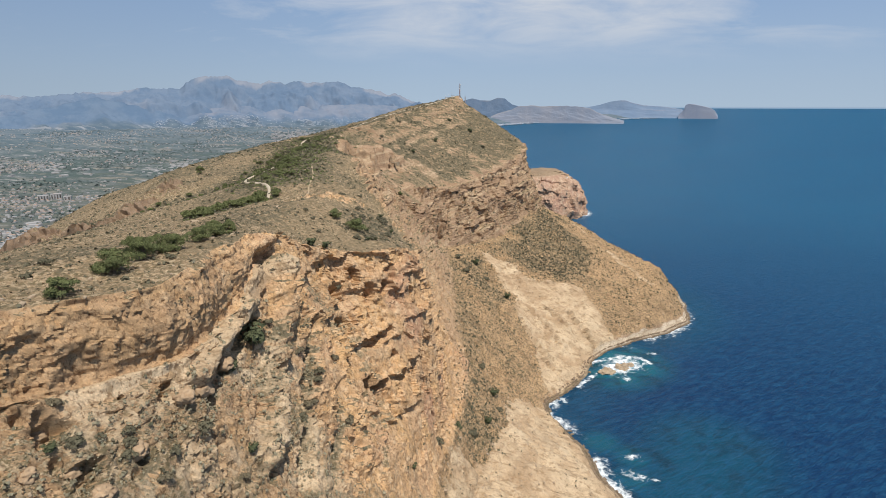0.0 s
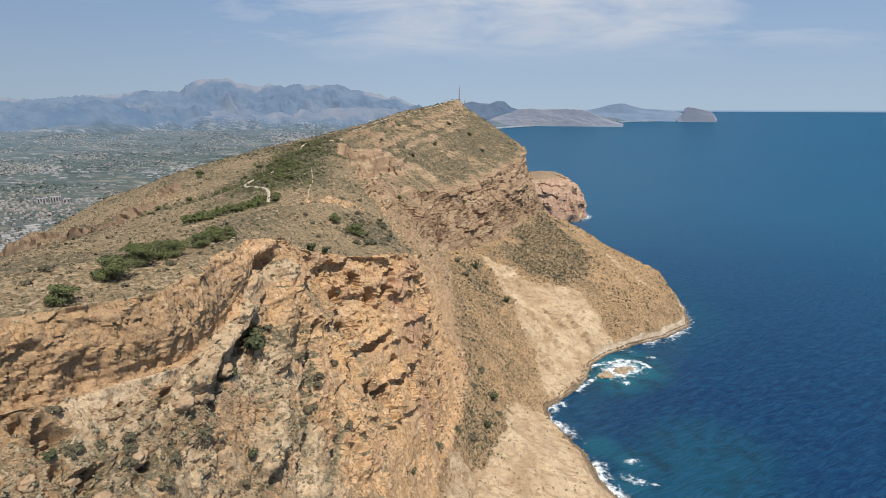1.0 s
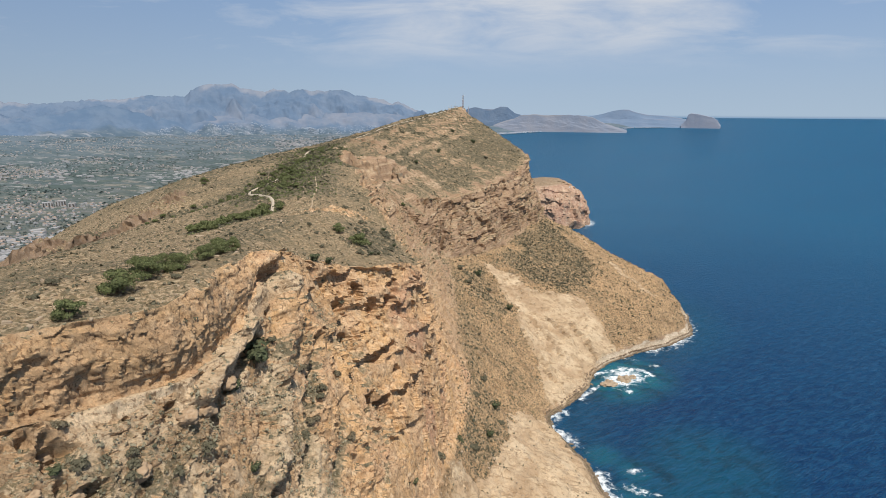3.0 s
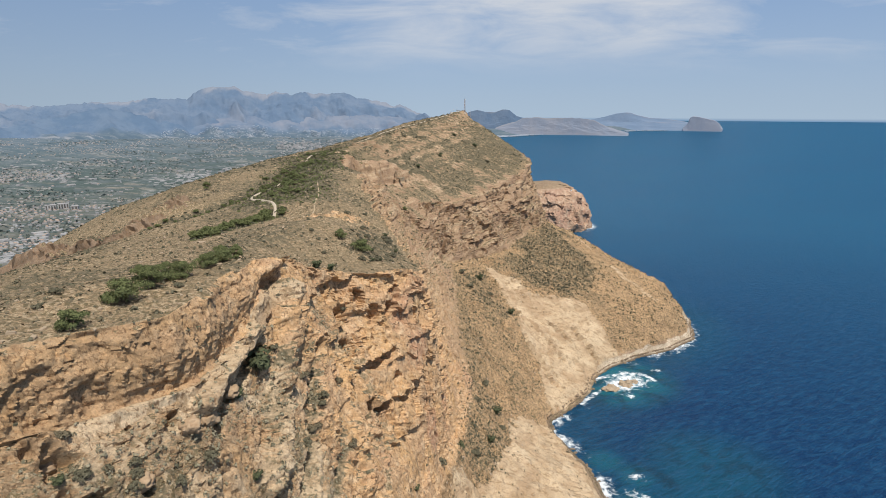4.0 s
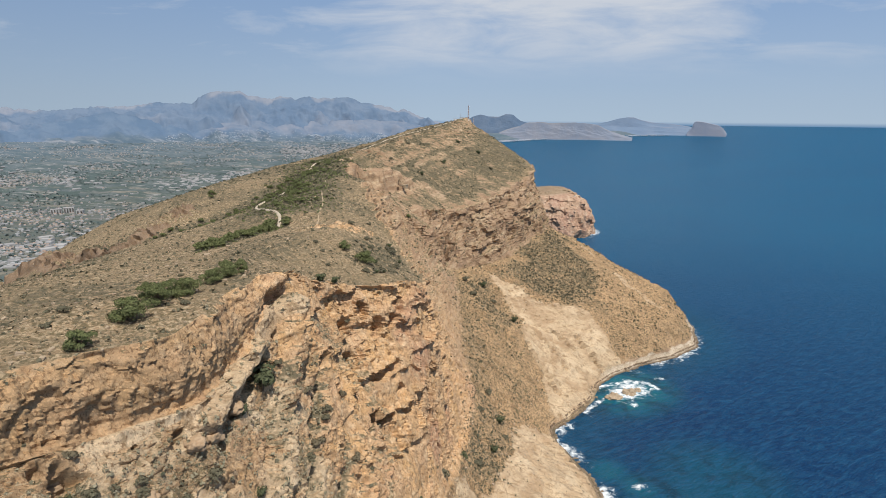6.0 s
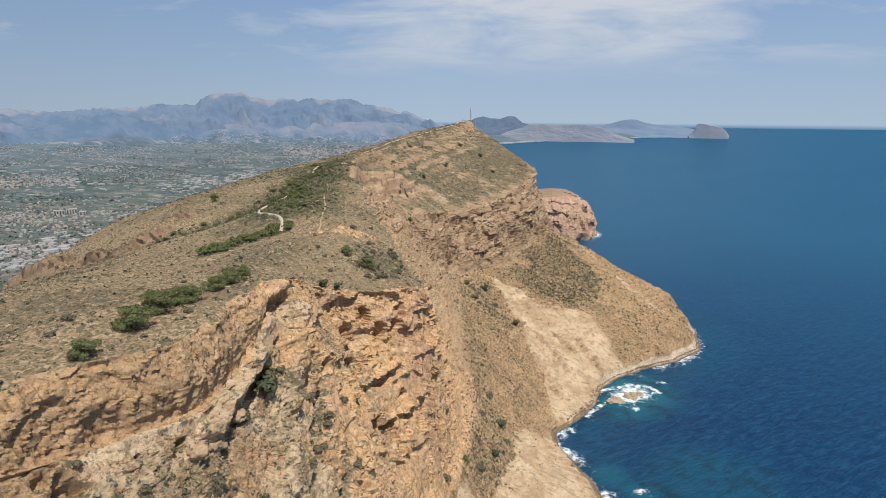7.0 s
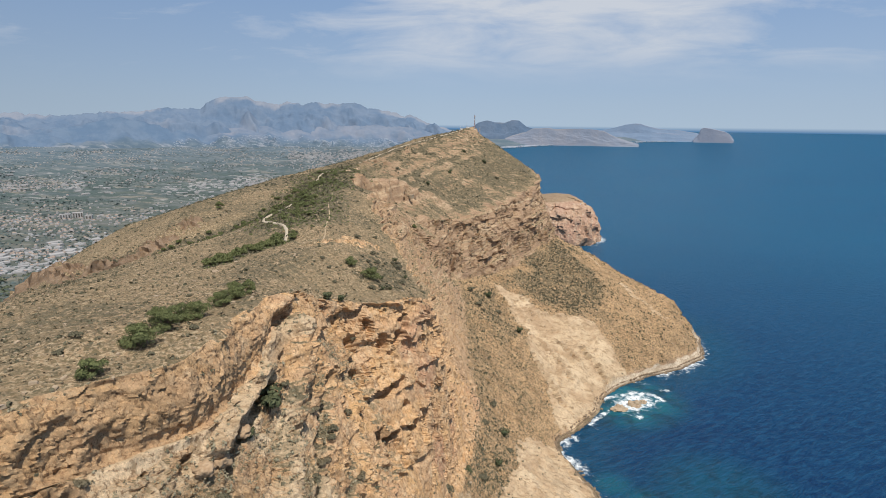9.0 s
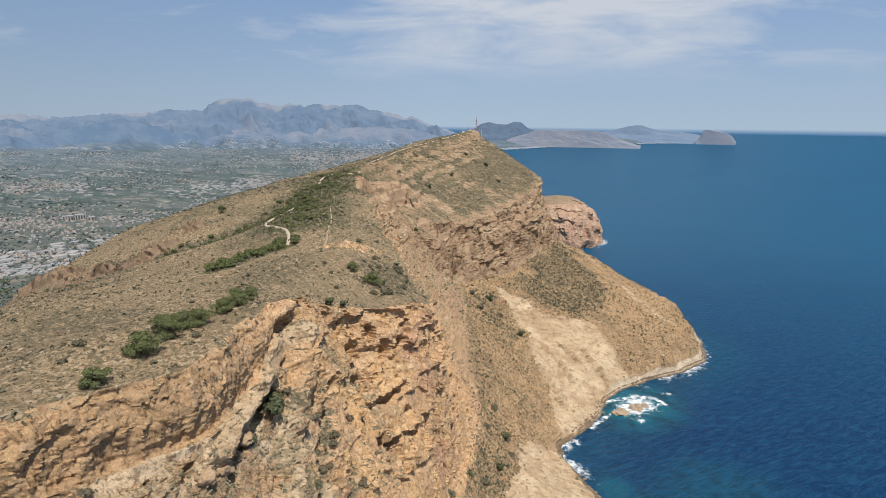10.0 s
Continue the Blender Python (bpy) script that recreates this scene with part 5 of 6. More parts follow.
# bushes of the open ground: plan place and width
for px, py, w in [(-113.4, 151.4, 4.8), (-110.4, 140, 3.8), (-84.4, 165, 4), (-110, 215, 3.2), (-71.7, 300, 3.8), (-65.3, 283, 3.6), (-51, 344, 5.4), (-39.4, 356, 8), (-33, 322, 6.5), (-39, 300, 6), (-62.5, 414, 5.2), (-78.4, 311, 3.9), (-74, 401, 6.7)]:
    plant(shrubs, 0, px, py, w)
# bushes rooted on the steep rock: place, height and width
MASTIC = [(-66, 177.8, 219, 11.5), (-68.2, 163.3, 217.9, 5.2), (-61.8, 254.6, 236.3, 6), (-57.1, 260.5, 233.5, 5), (-57.9, 163.7, 191.6, 5), (-60.1, 152.3, 195.6, 4.3), (76.9, 631.8, 75.7, 10), (-88.3, 109.1, 225.5, 3.4), (43, 430.9, 58.5, 9.7), (34.6, 383.8, 61.5, 7.9), (11.4, 344.5, 79.9, 7.1), (-16.4, 250.6, 117, 5.3), (40.2, 674.1, 107.4, 10), (-38.8, 749.9, 242.7, 6.9), (-11.4, 805.3, 250.1, 7.3), (38.7, 875.8, 258.5, 8.8), (8.6, 880.1, 275.5, 7.1)]
for px, py, pz, w in MASTIC:
    plant(shrubs, 1, px, py, w * 1.3, pz, 0.1)
OLIVE = [(-62.9, 188.4, 223.2, 4.2), (-66.5, 138.6, 211.9, 4.9), (-50.2, 203.6, 192.7, 4.2), (-50.4, 185.7, 185.1, 5.2), (-76.2, 118.5, 217, 4.2), (-69.7, 127.7, 211.9, 3.9), (-77.6, 122, 221.2, 3.4), (-85.5, 118.3, 220.2, 3.6), (22.1, 355.5, 68, 8.2), (-5.5, 296.5, 101, 7.6), (36.3, 479.1, 59.9, 8.6), (24.4, 409.7, 80.8, 7.4), (46.5, 414.3, 52.5, 7.6), (28.1, 638.4, 107.3, 9.6), (53.7, 656, 91, 8.4), (18.3, 663.8, 117.6, 9.9), (-18, 692.9, 198.1, 5.7), (55.3, 849.5, 234.6, 7.8), (-62.1, 809.7, 277.6, 6.5), (-78.8, 734.5, 262.1, 5.9), (-52.3, 262.2, 212.1, 4), (-65.8, 222.7, 236.6, 4.8), (-77.7, 120.8, 218.2, 4.2), (-84.9, 111.8, 224.2, 4.4), (-36, 217.4, 158.6, 3.5), (-51.4, 205.9, 197.2, 4.6)]
for px, py, pz, w in OLIVE:
    plant(shrubs, 0, px, py, w * 1.2, pz, 0.1)
GREYISH = [(-51.7, 195.6, 188, 5.8), (-39.8, 212, 168.6, 5.4), (-56.9, 200.8, 206.1, 5.4), (-49.7, 229.7, 188.6, 5.2), (-59.9, 143.2, 191.5, 4.4), (-53, 196.8, 192.1, 5.3), (-57.8, 164.9, 192.7, 4.6), (-69, 120.6, 208.6, 4.3), (-90.9, 115.1, 232.4, 3.9)]
for px, py, pz, w in GREYISH:
    plant(shrubs, 2, px, py, w * 1.2, pz, 0.1)

# bushes of the small hollow behind the rim
for i in range(18):
    plant(shrubs, i % 2, rng.uniform(-56, -31), rng.uniform(292, 372), rng.uniform(2.5, 6.0))

# the wood along the gully and the service track
ROAD = [(-119, 372), (-121, 381), (-125, 395), (-133, 410), (-143, 421), (-154, 431), (-157, 445), (-155, 464), (-153, 483), (-150, 500)]
for i in range(300):
    line = (WOODS, GULLY[:6], HEDGE)[i % 3]
    k = rng.integers(0, len(line) - 1)
    f, spread = rng.random(), (11, 6, 3)[i % 3]
    px = line[k][0] + (line[k + 1][0] - line[k][0]) * f + rng.normal(0, spread)
    py = line[k][1] + (line[k + 1][1] - line[k][1]) * f + rng.normal(0, spread)
    wide = rng.uniform(2.8, 6.0)
    if near_line(px, py, ROAD) > 1.4 + 0.45 * wide:
        plant(wood_pines, i, px, py, wide)

# ---- loose cover: scrub tufts and stones, past counting ----
def cell_area():
    ax = np.gradient(X, axis=1) ** 2 + np.gradient(Y, axis=1) ** 2 + np.gradient(Z, axis=1) ** 2
    ay = np.gradient(X, axis=0) ** 2 + np.gradient(Y, axis=0) ** 2 + np.gradient(Z, axis=0) ** 2
    return np.sqrt(ax * ay)


AREA = cell_area()
away = np.sqrt(X ** 2 + Y ** 2 + (Z - 310) ** 2)
seen = smooth(40, 90, Y) * (Z > 3) * (Y < 990) * (B > 1.0) * (B < 10.9)


def scatter(weight, count, g):
    w = (weight * AREA).ravel()
    idx = g.choice(w.size, count, p=w / w.sum())
    jit = g.normal(0, 0.4, (count, 3)) * [1, 1, 0]
    return np.stack([X.ravel()[idx], Y.ravel()[idx], Z.ravel()[idx]], -1) + jit, away.ravel()[idx]


def tufts(name, label, weight, count, r_lo, r_hi, blades, material, seed, leaf=0.55, grow=0.0):
    """Small domed tufts of bent blades, all in one mesh."""
    g = np.random.default_rng(seed)
    at, dist = scatter(weight, count, g)
    R = (r_lo + (r_hi - r_lo) * g.random(count) ** 2.2) * (1 + grow * dist / 600.0)
    d = g.normal(size=(count, blades, 3))
    d /= np.linalg.norm(d, axis=2, keepdims=True)
    d[..., 2] = np.abs(d[..., 2])
    c = at[:, None] + d * R[:, None, None] * [0.75, 0.75, 0.7] * g.uniform(0.4, 1.0, (count, blades, 1))
    t1 = np.cross(d, g.normal(size=d.shape))
    t1 /= np.linalg.norm(t1, axis=2, keepdims=True)
    t2 = np.cross(d, t1)
    s = R[:, None, None] * leaf * g.uniform(0.6, 1.2, (count, blades, 1))
    v = np.stack([c - t1 * s, c + t2 * s, c + t1 * s + d * s * 0.4, c - t2 * s * 0.9], 2).reshape(-1, 3)
    me = mesh_arrays(name, v, np.arange(len(v)).reshape(-1, 4))
    me.materials.append(material)
    return tagged(new(name, me), label, "scrub", kind="stuff")


inv2 = 1.0 / (away / 200.0) ** 1.3
open_slope = seen * smooth(0.55, 0.25, rock) * smooth(0.6, 0.3, pale)
tufts("dry_scrub", "dry straw-grey scrub tufts scattered over the slopes", open_slope * inv2, 30000, 0.25, 0.8, 3, M_GREY, 3, 0.48, 0.6)
tufts("green_scrub", "olive green scrub scattered over the slopes", (open_slope * (0.12 + scrub ** 1.5) + 0.02 * seen * rock + 0.14 * seen * flank) * inv2, 14000, 0.3, 1.3, 7, M_SHRUB, 4, 0.42, 0.5)
tufts("dark_scrub", "dark green bushes thick in the gullies", open_slope * (thick ** 2 + 0.02), 5000, 0.6, 1.9, 9, M_DARK, 5, 0.42, 0.2)


tufts("wood_cover", "green juniper and kermes scrub between the pines of the gully wood", seen * woods * smooth(0.5, 0.2, rock), 2600, 0.7, 2.0, 9, M_PINE, 17, 0.42)
tufts("corrie_scrub", "sage grey and olive scrub on the broken ground below the cliff", seen * (rubble * smooth(6.2, 6.6, B) * (0.25 + smooth(-0.1, 0.3, fbm(X / 14, Y / 14, Z / 14, 3, 133))) + 0.7 * belt * near * smooth(0.55, 0.35, rock) + 1.6 * gully_floor) * inv2, 6500, 0.25, 1.5, 9, M_SAGE, 12, 0.32)
upper_slope = (1 - 0.1 * talus) * seen * smooth(520, 640, Y) * smooth(0.6, 0.3, rock) * smooth(0.75, 0.4, pale) * (0.5 + smooth(-0.1, 0.4, fbm(X / 40, Y / 40, 0, 3, 131)))
tufts("slope_bushes", "dark olive bushes dotted over the high slopes", upper_slope + 0.12 * seen * back * cliffy + 1.5 * seen * thick * talus, 13000, 0.5, 2.4, 7, M_DARK, 6, 0.42)
low_talus = seen * smooth(300, 345, Y) * smooth(760, 640, Y) * smooth(7.9, 8.3, B) * smooth(10.6, 10.2, B) * smooth(0.7, 0.35, pale)
tufts("talus_scrub", "brown and olive tufts dotted over the steep lower slope", low_talus * (0.35 + smooth(-0.2, 0.3, fbm(X / 25, Y / 25, 0, 3, 135))), 9000, 0.4, 1.35, 5, M_SHRUB, 16, 0.46)


def stones(name, label, weight, count, lo, hi, seed, material):
    """Angular loose stones, all in one mesh."""
    g = np.random.default_rng(seed)
    at, dist = scatter(weight, count, g)
    cube = np.array([(a, b, c) for a in (-1, 1) for b in (-1, 1) for c in (-1, 1)], float)
    faces = np.array([(0, 1, 3, 2), (4, 6, 7, 5), (0, 4, 5, 1), (2, 3, 7, 6), (0, 2, 6, 4), (1, 5, 7, 3)])
    R = lo + (hi - lo) * g.random(count) ** 3
    v = cube[None] * g.uniform(0.55, 1.0, (count, 8, 3)) * R[:, None, None] * g.uniform(0.6, 1.2, (count, 1, 3))
    a = g.uniform(0, 6.28, count)
    c, s = np.cos(a)[:, None], np.sin(a)[:, None]
    v = np.stack([v[..., 0] * c - v[..., 1] * s, v[..., 0] * s + v[..., 1] * c, v[..., 2] * 0.8 + 0.25 * v[..., 0]], -1) + at[:, None]
    f = (faces[None] + 8 * np.arange(count)[:, None, None]).reshape(-1, 4)
    me = mesh_arrays(name, v.reshape(-1, 3), f, False)
    me.materials.append(material)
    return tagged(new(name, me), label, "stones", kind="stuff")


stones("loose_stones", "angular pale stones strewn over the slopes", seen * inv2 * (0.35 + rubble + 0.9 * talus) * smooth(0.95, 0.6, cliffy), 7500, 0.15, 1.1, 9, M_ROCK)

stones("shore_stones", "dark wet boulders heaped along the waterline", (B > 10.72) * (B < 11.02) * (Z > 0.2) * (Z < 4.5) * (Y > 340) * (Y < 900), 2600, 0.4, 1.7, 15, M_WET)

# ---- tracks on the ridge ----
def drape(name, label, points, width, material, lift=0.3, category="track"):
    """A strip laid over the land along a line of plan points."""
    pts = [Vector((x, y, 0)) for x, y in points]
    fine = []
    for k in range(len(pts) - 1):
        p0, p1, p2, p3 = pts[max(k - 1, 0)], pts[k], pts[k + 1], pts[min(k + 2, len(pts) - 1)]
        n = max(2, int((p2 - p1).length / 2.0))
        for s in range(n):
            f = s / n
            fine.append(0.5 * ((2 * p1) + (p2 - p0) * f + (2 * p0 - 5 * p1 + 4 * p2 - p3) * f * f + (3 * p1 - p0 - 3 * p2 + p3) * f ** 3))
    fine.append(pts[-1])
    zs = np.array([height(p.x, p.y) for p in fine])
    zs = np.convolve(np.pad(zs, 2, mode="edge"), np.ones(5) / 5, "valid")
    v = []
    for k, p in enumerate(fine):
        d = (fine[min(k + 1, len(fine) - 1)] - fine[max(k - 1, 0)]).normalized()
        side = Vector((-d.y, d.x, 0))
        w = width * (1 + 0.15 * math.sin(k * 1.7) + 0.1 * math.sin(k * 0.6))
        for o in (-0.62, -0.5, 0.5, 0.62):
            q = p + side * w * o
            v.append((q.x, q.y, zs[k] + (lift if abs(o) < 0.55 else -0.8)))
    me = mesh_arrays(name, v, grid_faces(len(fine), 4))
    me.materials.append(material)
    return tagged(new(name, me), label, category, kind="structure")


drape("road", "pale dusty service track winding through the pines", ROAD, 1.9, M_ROAD, 0.8)
drape("road_upper", "pale bend of the service track near the pine wood", [(-154, 596), (-157, 614), (-160, 632), (-156, 648), (-146, 660)], 2.2, M_ROAD, 0.5)
drape("road_summit", "narrow service track climbing to the summit mast", [(-128, 720), (-118, 770), (-104, 815), (-88, 860), (-55, 890), (-20, 918), (8, 934)], 1.9, M_ROAD, 0.5)
drape("path", "worn stony footpath over the scrub", [(-92, 366), (-93, 380), (-99, 408), (-102, 434), (-109, 462), (-112, 490), (-118, 515)], 0.9, M_PATH, 0.3, "footpath")


# ---- summit masts and huts ----
def box_mesh(name, size, at=(0, 0, 0), bevel=0.05):
    bm = bmesh.new()
    bmesh.ops.create_cube(bm, size=1.0)
    bmesh.ops.scale(bm, vec=size, verts=bm.verts)
    bmesh.ops.translate(bm, vec=at, verts=bm.verts)
    if bevel:
        bmesh.ops.bevel(bm, geom=bm.edges[:], offset=bevel, segments=1, affect="EDGES")
    me = bpy.data.meshes.new(name)
    bm.to_mesh(me)
    bm.free()
    return me


def drum_mesh(name, r, depth, at, axis="X", seg=14):
    bm = bmesh.new()
    bmesh.ops.create_cone(bm, cap_ends=True, segments=seg, radius1=r, radius2=r * 0.86, depth=depth)
    turn = Matrix.Rotation(radians(90), 4, "Y" if axis == "X" else "X") if axis != "Z" else Matrix()
    bmesh.ops.transform(bm, matrix=Matrix.Translation(at) @ turn, verts=bm.verts)
    me = bpy.data.meshes.new(name)
    bm.to_mesh(me)
    bm.free()
    return me


def lattice_mast(tall, half, label):
    root = new("radio_mast")
    tagged(root, label, "radio mast")
    legs = [(sx * half, sy * half) for sx, sy in ((-1, -1), (1, -1), (1, 1), (-1, 1))]
    n = int(tall / 2.2)
    for x, y in legs:
        v, f = tube([(x, y, -1.5), (x * 0.8, y * 0.8, tall * 0.5), (x * 0.45, y * 0.45, tall)], [0.32, 0.28, 0.22], 5)
        part("leg", mesh_arrays("leg", v, f), M_STEEL, root)
    for k in range(n):
        z0, z1 = tall * k / n, tall * (k + 1) / n
        s0, s1 = 1 - 0.55 * z0 / tall, 1 - 0.55 * z1 / tall
        bits = []
        for a in range(4):
            (xa, ya), (xb, yb) = legs[a], legs[(a + 1) % 4]
            bits.append(tube([(xa * s0, ya * s0, z0), (xb * s1, yb * s1, z1)], [0.17, 0.17], 4))
            bits.append(tube([(xa * s1, ya * s1, z1), (xb * s1, yb * s1, z1)], [0.17, 0.17], 4))
        part("brace", join_meshes("brace", bits), M_RED if k % 2 else M_WHITE, root, "red painted bracing" if k % 2 else "white painted bracing")
    v, f = tube([(0, 0, tall - 0.3), (0, 0, tall + tall * 0.14)], [0.16, 0.08], 6)
    part("antenna", mesh_arrays("antenna", v, f), M_STEEL, root)
    return root


mast = lattice_mast(22.0, 0.9, "tall red and white lattice radio mast on the summit")
for z, a in ((20.6, 0.3), (19.4, 2.4), (15.0, 4.2), (11.5, 1.0)):
    part("dish", drum_mesh("dish", 0.95, 0.7, (1.2 * math.cos(a), 1.2 * math.sin(a), z), "X" if abs(math.cos(a)) > 0.7 else "Y"), M_WHITE, mast, "white drum antenna")
part("platform", box_mesh("platform", (2.6, 2.6, 0.35), (0, 0, 17.6)), M_STEEL, mast)
part("base", box_mesh("base", (3.2, 3.2, 1.6), (0, 0, -0.6)), M_WHITE, mast, "concrete footing")
mast.location = (27, 939, height(27, 939))
mast2 = lattice_mast(11.0, 0.55, "short lattice mast beside the tall one")
mast2.location = (36, 942, height(36, 942))
for px, py, h in ((3, 932, 7.5), (8, 936, 6.0), (14, 935, 9.0), (-8, 925, 5.0)):
    pole = tagged(new("antenna_pole"), "thin grey steel antenna pole on the summit", "antenna", "summit antenna poles")
    v, f = tube([(0, 0, -1), (0, 0, h * 0.6), (0, 0, h)], [0.16, 0.13, 0.08], 6)
    part("shaft", mesh_arrays("shaft", v, f), M_STEEL, pole)
    part("panel", box_mesh("panel", (0.5, 0.35, 1.6), (0.35, 0, h - 1.2)), M_WHITE, pole, "white panel antenna")
    pole.location = (px, py, height(px, py))
for px, py, sx in ((16, 941, 6.0), (5, 939, 4.5)):
    hut = tagged(new("equipment_hut"), "small pale equipment hut beside the summit masts", "hut", "summit huts")
    part("wall", box_mesh("wall", (sx, 4.0, 3.0), (0, 0, 1.0)), M_WHITE, hut)
    part("roof", box_mesh("roof", (sx + 0.5, 4.5, 0.3), (0, 0, 2.65)), M_STEEL, hut, "flat grey roof slab")
    part("door", box_mesh("door", (1.0, 0.1, 2.0), (-sx * 0.2, -2.05, 0.6), 0.02), M_STEEL, hut, "grey steel door")
    hut.location = (px, py, height(px, py))

# ---- old stone shelter on the cliff terrace ----
M_STONE = plain_material("dry stone", (0.44, 0.35, 0.24), (0.30, 0.23, 0.15), 1.2, 0.95, 0.1, 0, 0.2)
M_HOLE = plain_material("dark inside", (0.05, 0.04, 0.03), (0.07, 0.055, 0.04), 1.0)


def stone_shelter():
    root = tagged(new("stone_shelter"), "ruined dry-stone shelter with a dark opening under the cliff", "shelter")
    w, d, h = 13.0, 6.0, 3.6
    part("back_wall", box_mesh("back_wall", (w, 0.8, h), (0, d / 2, h / 2 - 0.4), 0.12), M_STONE, root)
    for s in (-1, 1):
        part("side_wall", box_mesh("side_wall", (0.9, d - 0.8, h), (s * (w / 2 - 0.45), -0.4, h / 2 - 0.4), 0.12), M_STONE, root)
        part("front_wall", box_mesh("front_wall", (w * 0.26, 0.8, h), (s * w * 0.37, -d / 2, h / 2 - 0.4), 0.12), M_STONE, root)
    part("lintel", box_mesh("lintel", (w * 0.5, 0.9, 0.7), (0, -d / 2, h - 0.75), 0.1), M_STONE, root)
    part("roof", box_mesh("roof", (w + 0.8, d + 0.8, 0.6), (0, 0, h - 0.1), 0.15), M_STONE, root, "overgrown stone roof slab")
    # floor coloured near black for the shade inside
    part("floor", box_mesh("floor", (w - 2, d - 1.5, 0.3), (0, 0, -0.3), 0), M_HOLE, root, "floor with the shade inside put into its colour")
    root.location = (-62, 698, height(-62, 698) - 0.6)
    root.rotation_euler = (0, 0, radians(-24))


stone_shelter()


# ---- rocks in the surf ----
def sea_rock(x, y, sx, sy, sz, seed, material=M_ROCK, detail=3):
    bm = bmesh.new()
    bmesh.ops.create_icosphere(bm, subdivisions=detail, radius=1.0)
    co = np.array([v.co for v in bm.verts])
    lv, jo = blocks(co[:, 0] * 1.6 + seed, co[:, 1] * 1.6, co[:, 2] * 2.2, seed)
    r = 1 + 0.34 * fbm(co[:, 0] * 1.5 + seed, co[:, 1] * 1.5, co[:, 2] * 1.5, 4, seed) + 0.24 * lv
    co = co * r[:, None] * [sx, sy, sz]
    for v, c in zip(bm.verts, co):
        v.co = c
    me = bpy.data.meshes.new("sea_rock")
    bm.to_mesh(me)
    bm.free()
    me.materials.append(material)
    ob = tagged(new("sea_rock", me), "low wave-washed tan rock standing in white surf", "rock", "surf rocks")
    ob.location = (x, y, 0)
    return ob


sea_rock(191, 588, 10, 6, 6.0, 3)
sea_rock(213, 600, 8, 5.5, 7.0, 5)
sea_rock(224, 607, 4.5, 3.5, 3.5, 6)
for i, y in enumerate((384, 391, 402, 418, 436, 447, 458, 470, 483, 499, 512, 527, 545, 566, 585, 604, 630, 655, 672, 690, 715, 738)):
    y += 5.0 * math.sin(i * 2.3)
    x = float(np.interp(y, *np.array(SHORE, float).T[:2])) + 2.0 + 3.0 * (i * 5 % 4) / 3
    sea_rock(x, y, 0.9 + (i * 7 % 5) * 0.45, 0.8 + (i * 3 % 4) * 0.45, 0.7 + (i % 3) * 0.4, 20 + i, M_WET)

# ---- boulders on the broken ground under the back wall: place, height and width ----
M_BOULDER = plain_material("weathered boulder", (0.48, 0.345, 0.22), (0.33, 0.225, 0.135), 0.45, 0.95, 0.1, 0, 0.4)


def boulder(x, y, z, w, seed):
    ob = sea_rock(x, y, 0.44 * w, 0.38 * w, 0.34 * w, seed, M_BOULDER, 4)
    ob.data.polygons.foreach_set("use_smooth", [True] * len(ob.data.polygons))
    ob.name = "boulder"
    tagged(ob, "big tan limestone boulder fallen below the cliff", "boulder", "fallen boulders")
    i = int(np.argmin((X - x) ** 2 + (Y - y) ** 2 + (Z - z) ** 2))
    ob.location = (X.flat[i], Y.flat[i], Z.flat[i] - 0.04 * w)
    ob.rotation_euler = (0.2, 0.15 * (seed % 3), seed * 1.3)


for i, (bx, by, bz, bw) in enumerate([(-86, 111, 218, 5.6), (-96, 115, 225, 7.3), (-75, 121, 216, 5.6), (-90, 103, 223, 5.5), (-78, 109, 214, 5.2), (-72, 139, 222, 7.1), (-72, 147, 221, 6.9), (-69, 160, 222, 6.4)]):
    boulder(bx, by, bz, bw, 60 + i)

# ---- a boat off the cape and the white tower on the promontory ----
boat = tagged(new("motor_boat"), "small white motor boat on open water", "boat")
bm = bmesh.new()
rings = [(-6, 1.7, 0), (-2, 2.0, 0), (3, 1.6, 0.3), (6.5, 0.15, 0.7)]
prev = None
for bx, bw, bz in rings:
    ring = [bm.verts.new((bx, -bw, 1.4 + bz)), bm.verts.new((bx, -bw * 0.6, -0.3)), bm.verts.new((bx, bw * 0.6, -0.3)), bm.verts.new((bx, bw, 1.4 + bz))]
    if prev:
        for k in range(4):
            bm.faces.new((prev[k], prev[(k + 1) % 4], ring[(k + 1) % 4], ring[k]))
    else:
        bm.faces.new(ring)
    prev = ring
bm.faces.new(prev[::-1])
hull = bpy.data.meshes.new("hull")
bm.to_mesh(hull)
bm.free()
part("hull", hull, M_WHITE, boat, "white hull")
part("cabin", box_mesh("cabin", (4.2, 2.4, 1.8), (-0.5, 0, 2.1), 0.2), M_WHITE, boat, "white cabin")
part("window", box_mesh("window", (2.6, 2.5, 0.6), (-0.3, 0, 2.4), 0.05), M_HOLE, boat, "dark cabin windows")
boat.matrix_world = Matrix.Translation(far_place(13.9, 2050.0, 0.0)) @ Matrix.Rotation(radians(160), 4, "Z")

hx, hy, hz = headland_grid
k = int(np.argmin((hx - 345) ** 2 + (hy - 1545) ** 2))
tower = tagged(new("watch_tower"), "small white round tower on the promontory top", "tower")
part("shaft", drum_mesh("shaft", 2.2, 7.0, (0, 0, 3.0), "Z", 16), M_WHITE, tower)
part("cap", drum_mesh("cap", 2.5, 0.6, (0, 0, 6.6), "Z", 16), M_STONE, tower, "stone cap")
tower.location = (hx.ravel()[k], hy.ravel()[k], hz.ravel()[k] - 0.4)


